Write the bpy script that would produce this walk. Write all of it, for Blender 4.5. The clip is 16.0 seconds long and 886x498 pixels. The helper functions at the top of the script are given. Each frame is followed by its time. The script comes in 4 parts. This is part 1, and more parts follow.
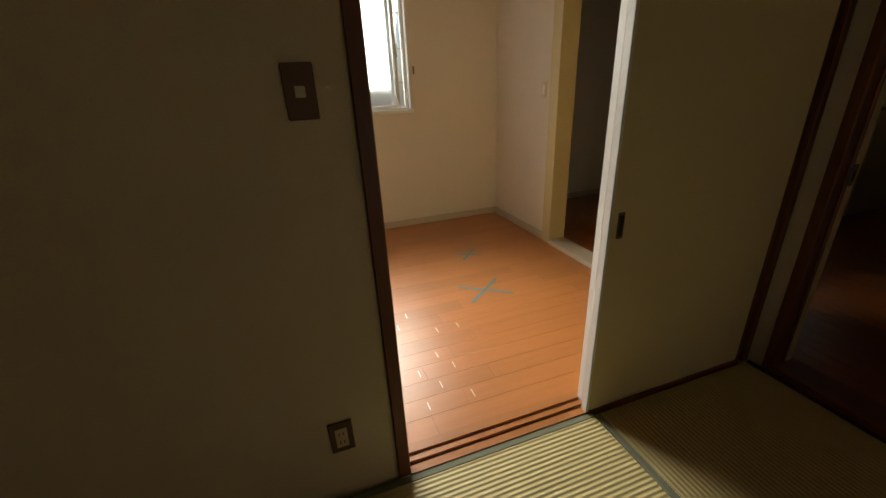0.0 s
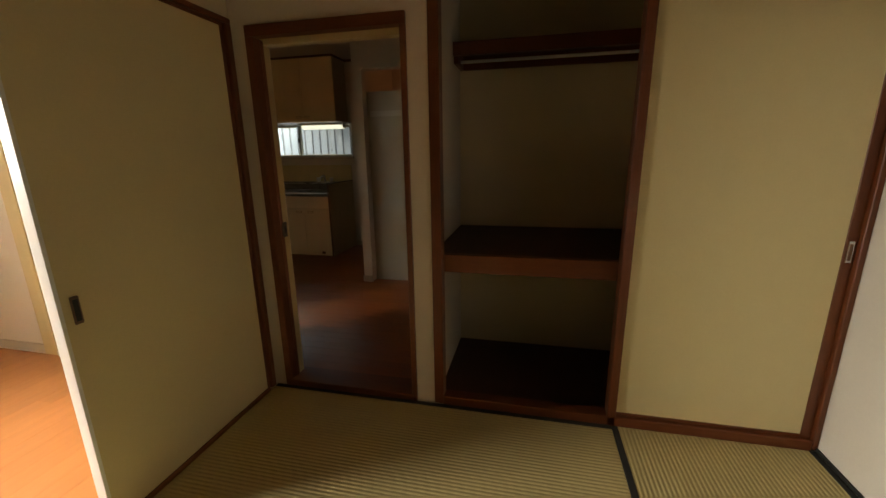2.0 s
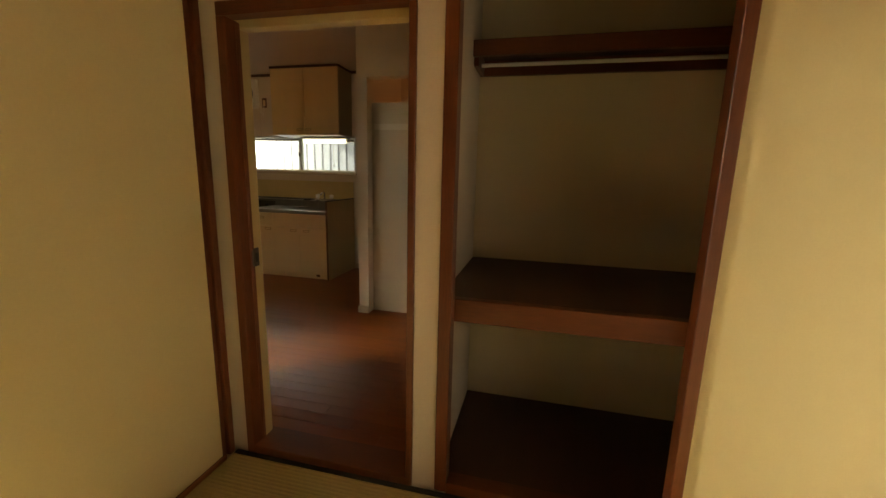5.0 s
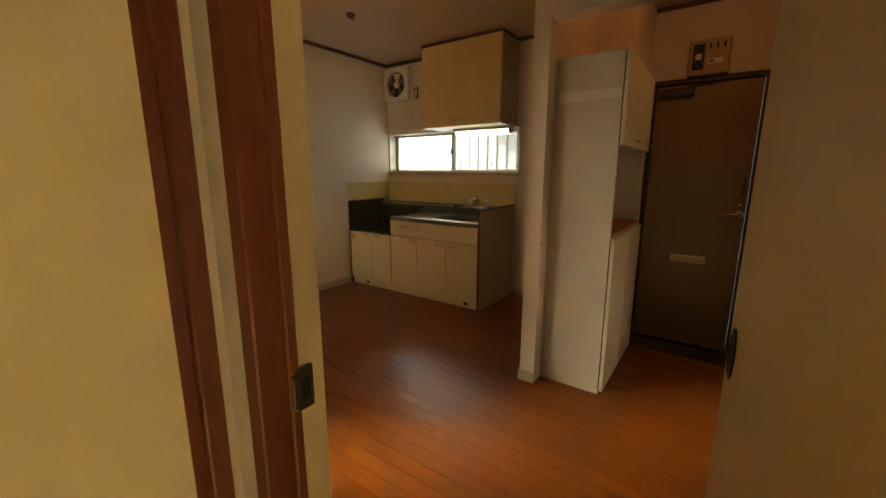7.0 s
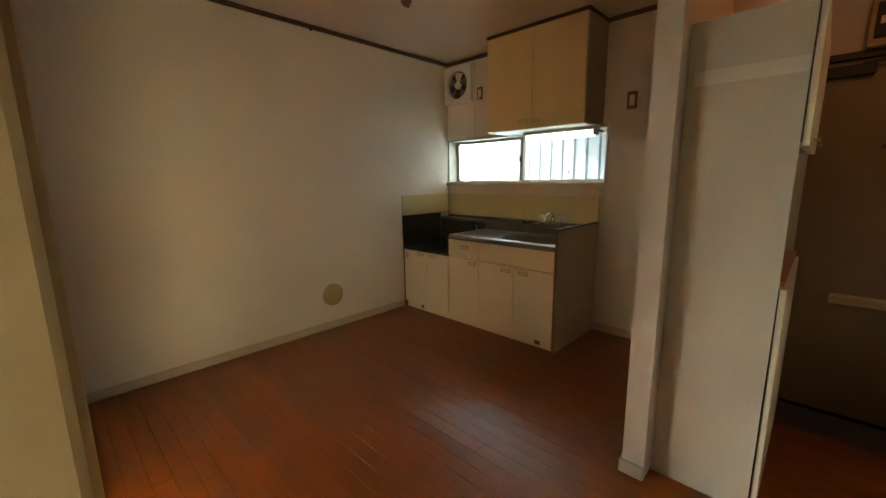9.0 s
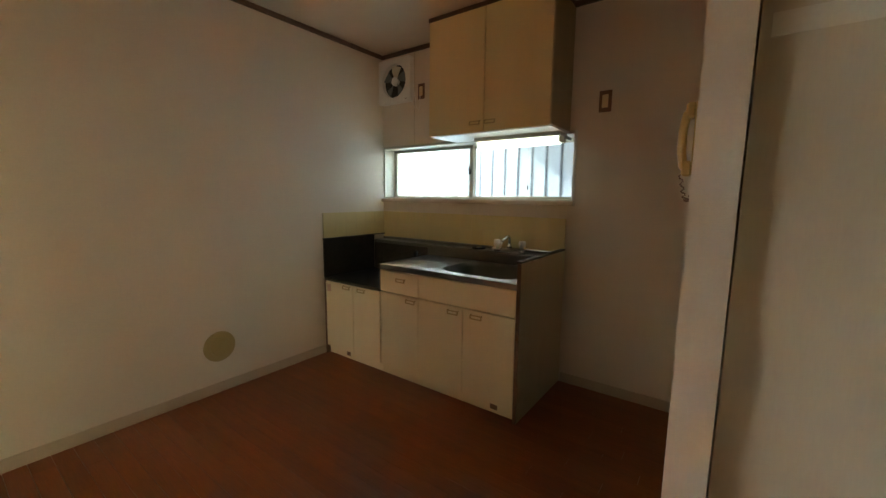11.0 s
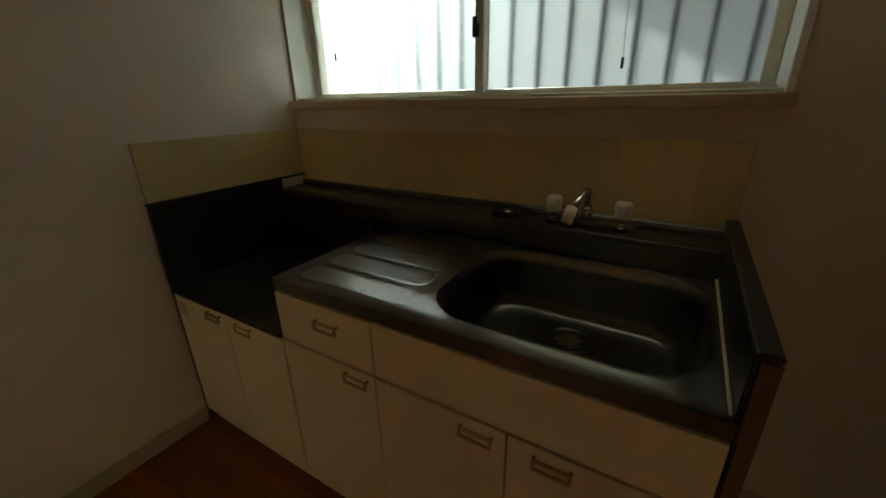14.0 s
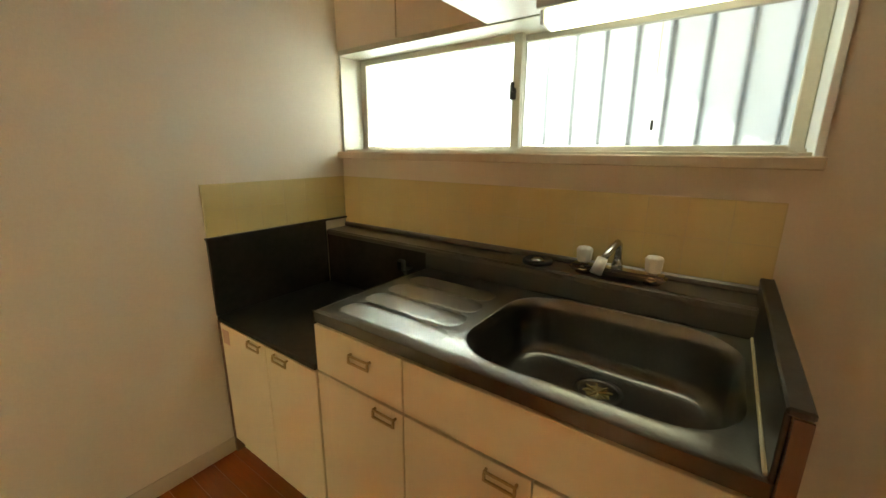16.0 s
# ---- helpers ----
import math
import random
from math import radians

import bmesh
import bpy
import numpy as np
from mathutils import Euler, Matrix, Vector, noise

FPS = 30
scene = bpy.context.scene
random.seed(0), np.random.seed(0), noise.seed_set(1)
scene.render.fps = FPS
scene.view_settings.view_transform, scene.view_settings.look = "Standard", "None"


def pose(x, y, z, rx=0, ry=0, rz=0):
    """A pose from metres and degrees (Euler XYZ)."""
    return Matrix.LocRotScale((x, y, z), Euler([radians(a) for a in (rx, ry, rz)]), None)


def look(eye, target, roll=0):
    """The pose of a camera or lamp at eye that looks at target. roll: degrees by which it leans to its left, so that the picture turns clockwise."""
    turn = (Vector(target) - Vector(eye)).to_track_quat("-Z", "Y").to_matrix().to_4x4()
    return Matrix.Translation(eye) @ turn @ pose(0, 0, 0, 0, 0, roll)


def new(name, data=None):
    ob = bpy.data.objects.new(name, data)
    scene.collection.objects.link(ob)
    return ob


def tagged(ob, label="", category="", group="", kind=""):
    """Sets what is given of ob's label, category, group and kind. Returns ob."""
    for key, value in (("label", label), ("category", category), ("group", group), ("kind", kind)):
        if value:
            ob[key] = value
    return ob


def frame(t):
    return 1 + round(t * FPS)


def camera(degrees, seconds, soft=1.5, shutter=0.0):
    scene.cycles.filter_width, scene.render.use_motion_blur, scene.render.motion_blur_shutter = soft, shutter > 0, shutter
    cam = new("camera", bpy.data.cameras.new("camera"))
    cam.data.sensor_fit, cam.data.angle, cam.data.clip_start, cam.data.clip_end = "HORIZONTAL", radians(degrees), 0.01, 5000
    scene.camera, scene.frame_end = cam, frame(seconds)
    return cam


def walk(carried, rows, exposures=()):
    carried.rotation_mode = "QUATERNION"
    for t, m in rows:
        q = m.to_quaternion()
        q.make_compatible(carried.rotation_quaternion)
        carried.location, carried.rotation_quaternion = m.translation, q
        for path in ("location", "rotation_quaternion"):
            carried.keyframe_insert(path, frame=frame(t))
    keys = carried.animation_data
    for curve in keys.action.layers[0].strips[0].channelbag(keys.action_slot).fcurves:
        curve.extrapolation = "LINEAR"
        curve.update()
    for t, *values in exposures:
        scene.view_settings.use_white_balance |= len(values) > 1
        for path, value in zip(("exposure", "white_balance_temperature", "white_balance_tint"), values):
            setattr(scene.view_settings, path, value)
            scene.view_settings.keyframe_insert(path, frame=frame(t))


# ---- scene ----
cam = camera(97.1, 16.0)
PATH = [
    (0, (1.526, 1.282, 1.218), (2.117, 3.034, 0.453), -2.8),
    (0.5, (1.552, 1.196, 1.225), (2.609, 2.764, 0.573), -1.1),
    (1, (1.569, 1.06, 1.235), (3.012, 2.304, 0.629), -0.3),
    (1.5, (1.587, 0.941, 1.236), (3.323, 1.779, 0.705), -0.3),
    (2, (1.602, 0.87, 1.233), (3.496, 1.3, 0.756), -0.8),
    (2.5, (1.612, 0.81, 1.213), (3.578, 0.843, 0.845), -1.2),
    (3, (1.612, 0.799, 1.219), (3.58, 0.745, 0.871), -0.8),
    (3.5, (1.605, 0.809, 1.222), (3.571, 0.839, 0.856), -0.3),
    (4, (1.628, 0.821, 1.238), (3.585, 1.022, 0.88), -0.0),
    (4.5, (1.753, 0.882, 1.215), (3.687, 1.219, 0.837), 0.1),
    (4.7, (1.848, 0.923, 1.212), (3.776, 1.304, 0.844), 0.8),
    (6.8, (2.926, 1.504, 1.228), (4.565, 2.566, 0.8), -0.5),
    (7, (3.01, 1.57, 1.216), (4.608, 2.707, 0.826), 0.1),
    (7.5, (3.173, 1.67, 1.225), (4.674, 2.919, 0.794), 0.0),
    (8, (3.303, 1.8, 1.24), (4.766, 3.097, 0.822), -0.2),
    (8.5, (3.357, 1.896, 1.255), (4.757, 3.279, 0.902), -1.3),
    (8.7, (3.373, 1.917, 1.255), (4.775, 3.297, 0.897), -1.1),
    (10.8, (3.916, 2.244, 1.209), (5.474, 3.472, 0.955), 1.9),
    (11, (3.99, 2.344, 1.229), (5.588, 3.517, 0.962), 0.6),
    (11.5, (4.185, 2.557, 1.23), (5.808, 3.702, 0.999), 0.2),
    (12, (4.432, 2.743, 1.243), (6.069, 3.873, 1.032), 0.4),
    (12.5, (4.671, 2.96, 1.238), (6.335, 4.025, 0.925), -1.5),
    (13, (4.883, 3.123, 1.224), (6.545, 4.145, 0.783), -2.4),
    (13.5, (5.089, 3.214, 1.221), (6.68, 4.268, 0.621), -1.8),
    (14, (5.238, 3.32, 1.21), (6.83, 4.293, 0.489), -1.2),
    (14.5, (5.343, 3.414, 1.207), (6.909, 4.356, 0.394), -1.5),
    (15, (5.36, 3.424, 1.207), (6.908, 4.382, 0.379), -2.1),
    (15.5, (5.307, 3.39, 1.215), (6.88, 4.394, 0.496), -1.3),
    (16, (5.185, 3.301, 1.217), (6.759, 4.434, 0.728), 0.3),
]
# exposure of the walk: the camera adapts to the bright and dark rooms
EXPOSURES = [(0, -1.2, 7400, 7), (0.5, -1.45, 7400, 7), (1.5, -0.65, 7400, 8), (2.5, 0.25, 8200, 9), (3.5, 0.3, 8400, 9), (4.5, 0.75, 9000, 9),
             (7.0, 1.7, 9400, 9), (7.5, 1.6, 9400, 9), (8.5, 1.95, 7200, 2), (11, 1.8, 6400, 2), (11.5, 1.35, 6600, 2), (12, 0.85, 6600, 0),
             (12.5, -0.2, 6600, 0), (13.5, -0.2, 6900, 1), (14, 0.45, 7500, 0), (14.5, 1.5, 8000, 0), (15, 2.4, 8200, 0), (16, 2.6, 8200, 0)]
walk(cam, [(t, look(eye, target, roll)) for t, eye, target, roll in PATH], EXPOSURES)

# ---------------------------------------------------------------- world and lights
world = bpy.data.worlds.new("sky")
scene.world = world
world.use_nodes = True
wn = world.node_tree.nodes
sky = wn.new("ShaderNodeTexSky")
sky.sky_type = "NISHITA"
sky.sun_disc = False
sky.sun_elevation = radians(52)
sky.sun_rotation = radians(60)
wn["Background"].inputs["Strength"].default_value = 0.12
world.node_tree.links.new(sky.outputs[0], wn["Background"].inputs[0])

sun_data = bpy.data.lights.new("sun", "SUN")
sun_data.energy, sun_data.angle, sun_data.color = 5.0, radians(0.5), (1.0, 0.95, 0.88)
sun = new("sun", sun_data)
sun.matrix_world = look((9.0, 5.5, 5.5), (6.9, 4.2, 1.6))


def area(name, eye, target, w, h, watts, colour, spread=180):
    d = bpy.data.lights.new(name, "AREA")
    d.shape, d.size, d.size_y, d.energy, d.color = "RECTANGLE", w, h, watts, colour
    ob = new(name, d)
    ob.matrix_world = look(eye, target)
    d.spread = radians(spread)
    return ob


# daylight at the windows of the western-style room
area("window_daylight", (1.62, 5.0, 1.66), (1.98, 2.6, 0.55), 1.70, 0.95, 76, (0.92, 0.97, 1.0), 78)
# sky light falling into the gap between the kitchen and the fence
area("gap_daylight", (6.80, 5.1, 2.55), (6.82, 5.02, 1.0), 0.30, 1.5, 108, (0.80, 0.91, 1.0), 88)
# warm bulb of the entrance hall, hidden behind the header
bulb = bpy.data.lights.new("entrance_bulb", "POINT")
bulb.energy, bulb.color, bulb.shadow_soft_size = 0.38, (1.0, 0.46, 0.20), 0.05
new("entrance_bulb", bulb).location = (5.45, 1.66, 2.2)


# ---------------------------------------------------------------- materials
def material(name, colour, rough=0.6, metal=0.0, vary=0.12, scale=6.0, fine=0.06, fine_scale=90.0, bump=0.05,
             bump_scale=120.0, stretch=(1, 1, 1), piece=0.0, spec=0.5, gloss_vary=0.03, coat=0.0):
    m = bpy.data.materials.new(name)
    m.use_nodes = True
    nt = m.node_tree
    bsdf = nt.nodes["Principled BSDF"]
    co = nt.nodes.new("ShaderNodeTexCoord")
    mp = nt.nodes.new("ShaderNodeMapping")
    mp.inputs["Scale"].default_value = stretch
    geo = nt.nodes.new("ShaderNodeNewGeometry")
    nt.links.new(geo.outputs["Position"], mp.inputs["Vector"])

    def tex(s, detail=4.0):
        n = nt.nodes.new("ShaderNodeTexNoise")
        n.inputs["Scale"].default_value, n.inputs["Detail"].default_value = s, detail
        nt.links.new(mp.outputs[0], n.inputs["Vector"])
        return n

    def maths(op, a, b):
        n = nt.nodes.new("ShaderNodeMath")
        n.operation = op
        for i, v in enumerate((a, b)):
            if hasattr(v, "links"):
                nt.links.new(v, n.inputs[i])
            else:
                n.inputs[i].default_value = v
        return n.outputs[0]

    large, small = tex(scale), tex(fine_scale, 6.0)
    value = maths("ADD", maths("MULTIPLY", maths("SUBTRACT", large.outputs["Fac"], 0.5), 2 * vary),
                  maths("MULTIPLY", maths("SUBTRACT", small.outputs["Fac"], 0.5), 2 * fine))
    if piece:
        info = nt.nodes.new("ShaderNodeObjectInfo")
        value = maths("ADD", value, maths("MULTIPLY", maths("SUBTRACT", info.outputs["Random"], 0.5), 2 * piece))
    value = maths("ADD", value, 1.0)
    hsv = nt.nodes.new("ShaderNodeHueSaturation")
    hsv.inputs["Color"].default_value = (*colour, 1)
    nt.links.new(value, hsv.inputs["Value"])
    nt.links.new(hsv.outputs[0], bsdf.inputs["Base Color"])
    nt.links.new(maths("ADD", maths("MULTIPLY", maths("SUBTRACT", large.outputs["Fac"], 0.5), 2 * gloss_vary), rough),
                 bsdf.inputs["Roughness"])
    bsdf.inputs["Metallic"].default_value = metal
    bsdf.inputs["Specular IOR Level"].default_value = spec
    bsdf.inputs["Coat Weight"].default_value = coat
    if bump:
        b = nt.nodes.new("ShaderNodeBump")
        b.inputs["Strength"].default_value, b.inputs["Distance"].default_value = bump, 0.004
        nb = tex(bump_scale, 5.0)
        nt.links.new(nb.outputs["Fac"], b.inputs["Height"])
        nt.links.new(b.outputs[0], bsdf.inputs["Normal"])
    return m


def tatami_material(name, along):
    m = material(name, (0.46, 0.36, 0.155), 0.65, vary=0.10, scale=2.5, fine=0.18, fine_scale=60,
                 stretch=(1, 9, 1) if along == "X" else (9, 1, 1), bump=0)
    nt = m.node_tree
    wv = nt.nodes.new("ShaderNodeTexWave")
    wv.bands_direction = "Y" if along == "X" else "X"
    wv.inputs["Scale"].default_value = 18.0
    wv.inputs["Distortion"].default_value = 0.3
    geo = nt.nodes.new("ShaderNodeNewGeometry")
    nt.links.new(geo.outputs["Position"], wv.inputs["Vector"])
    b = nt.nodes.new("ShaderNodeBump")
    b.inputs["Strength"].default_value, b.inputs["Distance"].default_value = 0.7, 0.003
    nt.links.new(wv.outputs["Fac"], b.inputs["Height"])
    nt.links.new(b.outputs[0], nt.nodes["Principled BSDF"].inputs["Normal"])
    return m


def frosted(name, rough, colour=(0.92, 0.97, 0.98)):
    m = bpy.data.materials.new(name)
    m.use_nodes = True
    nt = m.node_tree
    b = nt.nodes["Principled BSDF"]
    b.inputs["Base Color"].default_value = (*colour, 1)
    b.inputs["Transmission Weight"].default_value = 1.0
    b.inputs["Roughness"].default_value = rough
    b.inputs["IOR"].default_value = 1.15
    n = nt.nodes.new("ShaderNodeTexNoise")
    n.inputs["Scale"].default_value = 260
    u = nt.nodes.new("ShaderNodeBump")
    u.inputs["Strength"].default_value, u.inputs["Distance"].default_value = 0.25, 0.002
    nt.links.new(n.outputs["Fac"], u.inputs["Height"])
    nt.links.new(u.outputs[0], b.inputs["Normal"])
    return m


def glowing(name, colour, strength):
    m = bpy.data.materials.new(name)
    m.use_nodes = True
    b = m.node_tree.nodes["Principled BSDF"]
    b.inputs["Base Color"].default_value = (*colour, 1)
    b.inputs["Emission Color"].default_value = (*colour, 1)
    b.inputs["Emission Strength"].default_value = strength
    return m


WALLPAPER = material("wallpaper", (0.68, 0.605, 0.51), 0.75, vary=0.05, scale=1.6, fine=0.05, fine_scale=140, bump=0.25, bump_scale=260)
PLASTER = material("plaster", (0.68, 0.57, 0.38), 0.85, vary=0.06, scale=1.8, fine=0.07, fine_scale=200, bump=0.3, bump_scale=320)
FUSUMA = material("fusuma_paper", (0.66, 0.54, 0.29), 0.7, vary=0.05, scale=1.3, fine=0.04, fine_scale=150, bump=0.12, bump_scale=300)
STAINED = material("stained_wood", (0.135, 0.034, 0.009), 0.42, vary=0.28, scale=3.0, fine=0.3, fine_scale=30, bump=0.15, bump_scale=50,
                   stretch=(6, 6, 0.5))
STAINED_H = material("stained_wood_lying", (0.135, 0.034, 0.009), 0.42, vary=0.28, scale=3.0, fine=0.3, fine_scale=30, bump=0.15,
                     bump_scale=50, stretch=(6, 0.5, 6))
DARKPLY = material("dark_plywood", (0.075, 0.03, 0.016), 0.6, vary=0.25, scale=4, fine=0.2, fine_scale=40, stretch=(1, 6, 1))
TANJAMB = material("tan_jamb_paint", (0.55, 0.43, 0.22), 0.55, vary=0.06, scale=4, fine=0.05, fine_scale=80, stretch=(3, 3, 0.6))
TATAMI_X = tatami_material("tatami_straw", "X")
TATAMI_Y = tatami_material("tatami_straw_turned", "Y")
HERI_DARK = material("dark_tatami_border", (0.018, 0.017, 0.014), 0.85, bump=0.2, bump_scale=600)
HERI_GREEN = material("green_tatami_border", (0.16, 0.16, 0.10), 0.85, bump=0.2, bump_scale=600)
PLANK_X = material("plank_wood", (0.42, 0.155, 0.05), 0.34, vary=0.14, scale=4, fine=0.12, fine_scale=25, bump=0.015, bump_scale=40,
                   stretch=(0.5, 7, 1), piece=0.08, gloss_vary=0.015)
PLANK_Y = material("plank_wood_turned", (0.255, 0.062, 0.009), 0.30, vary=0.22, scale=4, fine=0.24, fine_scale=25, bump=0.015, bump_scale=40,
                   stretch=(7, 0.5, 1), piece=0.10, gloss_vary=0.012)
SUBFLOOR = material("dark_joint_filler", (0.13, 0.05, 0.02), 0.7)
CEILBOARD = material("ceiling_board", (0.52, 0.42, 0.32), 0.8, vary=0.06, scale=2, fine=0.06, fine_scale=120, bump=0.1)
CEILWOOD = material("ceiling_wood", (0.40, 0.26, 0.14), 0.7, vary=0.15, scale=3, fine=0.15, stretch=(0.6, 6, 1))
TRIMBROWN = material("brown_ceiling_trim", (0.10, 0.05, 0.03), 0.6)
BASEBOARD = material("beige_baseboard", (0.50, 0.42, 0.32), 0.5, vary=0.06, fine=0.05)
LAMINATE = material("cream_laminate", (0.80, 0.71, 0.52), 0.38, vary=0.05, scale=3, fine=0.03, fine_scale=60, bump=0.02)
LAMYELLOW = material("yellowish_laminate", (0.74, 0.58, 0.30), 0.4, vary=0.05, scale=3, fine=0.04, stretch=(3, 3, 0.6), bump=0.02)
SIDEWOOD = material("pale_woodgrain_side", (0.50, 0.39, 0.24), 0.45, vary=0.08, scale=3, fine=0.10, fine_scale=40, stretch=(5, 5, 0.5))
GREYPANEL = material("grey_beige_panel", (0.60, 0.54, 0.42), 0.42, vary=0.05, scale=2.5, fine=0.05, fine_scale=50, stretch=(3, 3, 0.5), bump=0.02)
DOORPAPER = material("yellowish_door_skin", (0.46, 0.35, 0.17), 0.55, vary=0.06, scale=2.5, fine=0.06, fine_scale=60, stretch=(3, 3, 0.6))
# pale tone for a band of light painted on the shoe cupboard
PALEBAND = material("pale_light_band", (0.72, 0.68, 0.58), 0.4, vary=0.08, scale=12)
STEEL = material("stainless_steel", (0.215, 0.205, 0.188), 0.30, 1.0, vary=0.14, scale=9, fine=0.10, fine_scale=120, bump=0.12, bump_scale=13,
                 stretch=(1, 1, 1), gloss_vary=0.008)
# darker, blotchier copy of the stainless steel
STEELDARK = material("dark_steel", (0.10, 0.09, 0.078), 0.40, 1.0, vary=0.25, scale=7, fine=0.2, fine_scale=40, bump=0.04, gloss_vary=0.03)
CHROME = material("chrome", (0.6, 0.6, 0.6), 0.12, 1.0, vary=0.03, bump=0)
TILE = material("yellow_tile", (0.60, 0.49, 0.24), 0.36, vary=0.05, scale=9, fine=0.03, piece=0.02, bump=0.03, bump_scale=30)
GROUT = material("grout", (0.58, 0.485, 0.27), 0.85)
ALUMIN = material("window_aluminium", (0.52, 0.50, 0.42), 0.45, 0.5, vary=0.08, bump=0.03)
WHITESASH = material("white_sash", (0.70, 0.70, 0.68), 0.4, vary=0.04)
GLASS_K = frosted("frosted_kitchen_glass", 0.12)
GLASS_W = frosted("frosted_room_glass", 0.35)
CORRUG = material("corrugated_fence_sheet", (0.72, 0.76, 0.80), 0.5, vary=0.06, scale=3, bump=0.0)
tr = CORRUG.node_tree.nodes.new("ShaderNodeBsdfTranslucent")
tr.inputs["Color"].default_value = (0.78, 0.84, 0.90, 1)
mx = CORRUG.node_tree.nodes.new("ShaderNodeMixShader")
mx.inputs[0].default_value = 0.5
CORRUG.node_tree.links.new(CORRUG.node_tree.nodes["Principled BSDF"].outputs[0], mx.inputs[1])
CORRUG.node_tree.links.new(tr.outputs[0], mx.inputs[2])
CORRUG.node_tree.links.new(mx.outputs[0], CORRUG.node_tree.nodes["Material Output"].inputs["Surface"])
WHITEPL = material("white_plastic", (0.76, 0.74, 0.70), 0.35, vary=0.04)
VENTPL = material("olive_yellowed_plastic", (0.36, 0.275, 0.115), 0.45, vary=0.06)
IVORY = material("ivory_plastic", (0.66, 0.55, 0.34), 0.4, vary=0.05)
PHONE = material("yellowed_plastic", (0.58, 0.40, 0.14), 0.4, vary=0.06)
BROWNPL = material("brown_switch_plate", (0.15, 0.075, 0.04), 0.45, vary=0.08)
BLACK = material("black_plastic", (0.012, 0.011, 0.010), 0.6, vary=0.05)
DARKHOLE = material("dark_opening", (0.02, 0.02, 0.02), 0.8)
FANBLADE = material("fan_blade_grey", (0.12, 0.13, 0.14), 0.4)
BRASS = material("brass_handle", (0.50, 0.38, 0.19), 0.42, 0.5, vary=0.1)
DOORSKIN = material("brown_steel_door", (0.30, 0.20, 0.10), 0.40, 0.15, vary=0.14, scale=2.5, fine=0.06)
DOORFRAME = material("dark_door_frame", (0.05, 0.035, 0.025), 0.5)
CONCRETE = material("genkan_concrete", (0.10, 0.09, 0.08), 0.8, vary=0.2, scale=8)
BLUETAPE = material("blue_masking_tape", (0.15, 0.23, 0.27), 0.6, vary=0.2, scale=20)
BOX = material("breaker_box_ivory", (0.42, 0.30, 0.17), 0.45, vary=0.05)
TUBE = glowing("lit_tube_cover", (0.93, 1.0, 0.86), 1.05)
CHIP = material("pale_chipped_wood", (0.75, 0.66, 0.50), 0.4)
PINK = material("faded_pink_paper", (0.62, 0.42, 0.34), 0.6)
GROUND = material("earth", (0.16, 0.13, 0.10), 0.9, vary=0.3, scale=3)
SEAM = material("dark_fence_seam", (0.14, 0.15, 0.17), 0.6)


# ---------------------------------------------------------------- building helpers
BASE = {}


def thing(name, at, label, category, group="", kind=""):
    ob = new(name)
    ob.empty_display_size = 0.05
    ob.location = at
    BASE[ob.name] = Vector(at)
    return tagged(ob, label, category, group, kind)


def part(name, bm, mat, parent=None, label="", smooth=False):
    """Links a mesh, given in world places, as one object under a thing or a part."""
    at = BASE[parent.name] if parent else Vector((0, 0, 0))
    bmesh.ops.recalc_face_normals(bm, faces=bm.faces)
    me = bpy.data.meshes.new(name)
    bm.to_mesh(me)
    bm.free()
    me.transform(Matrix.Translation(-at))
    if smooth:
        me.polygons.foreach_set("use_smooth", [True] * len(me.polygons))
    me.materials.append(mat)
    ob = new(name, me)
    if parent:
        ob.parent = parent
    BASE[ob.name] = at
    return tagged(ob, label)


def setting(name, bm, mat, label, category):
    return tagged(part(name, bm, mat), label, category, kind="structure")


def box(x0, x1, y0, y1, z0, z1, bevel=0.0, bm=None, segments=1):
    b = bmesh.new()
    bmesh.ops.create_cube(b, size=1.0)
    bmesh.ops.transform(b, matrix=Matrix.Translation(((x0 + x1) / 2, (y0 + y1) / 2, (z0 + z1) / 2))
                        @ Matrix.Diagonal((abs(x1 - x0), abs(y1 - y0), abs(z1 - z0), 1)), verts=b.verts)
    if bevel:
        bmesh.ops.bevel(b, geom=b.edges[:], offset=bevel, segments=segments, affect="EDGES")
    return join(bm, b)


def join(bm, b):
    if bm is None:
        return b
    me = bpy.data.meshes.new("tmp")
    b.to_mesh(me)
    b.free()
    bm.from_mesh(me)
    bpy.data.meshes.remove(me)
    return bm


def rod(a, b, r, bm=None, n=14, r2=None):
    a, b = Vector(a), Vector(b)
    c = bmesh.new()
    bmesh.ops.create_cone(c, cap_ends=True, segments=n, radius1=r, radius2=r if r2 is None else r2, depth=(b - a).length)
    q = Vector((0, 0, 1)).rotation_difference(b - a).to_matrix().to_4x4()
    bmesh.ops.transform(c, matrix=Matrix.Translation((a + b) / 2) @ q, verts=c.verts)
    return join(bm, c)


def tube(points, r, bm=None, n=10):
    """A bent round bar through the points."""
    b = bmesh.new()
    pts = [Vector(p) for p in points]
    rings = []
    for i, p in enumerate(pts):
        d = (pts[min(i + 1, len(pts) - 1)] - pts[max(i - 1, 0)]).normalized()
        q = Vector((0, 0, 1)).rotation_difference(d).to_matrix()
        rings.append([b.verts.new(p + q @ Vector((r * math.cos(2 * math.pi * k / n), r * math.sin(2 * math.pi * k / n), 0))) for k in range(n)])
    for u, v in zip(rings, rings[1:]):
        for k in range(n):
            b.faces.new((u[k], u[(k + 1) % n], v[(k + 1) % n], v[k]))
    b.faces.new(rings[0])
    b.faces.new(rings[-1])
    return join(bm, b)


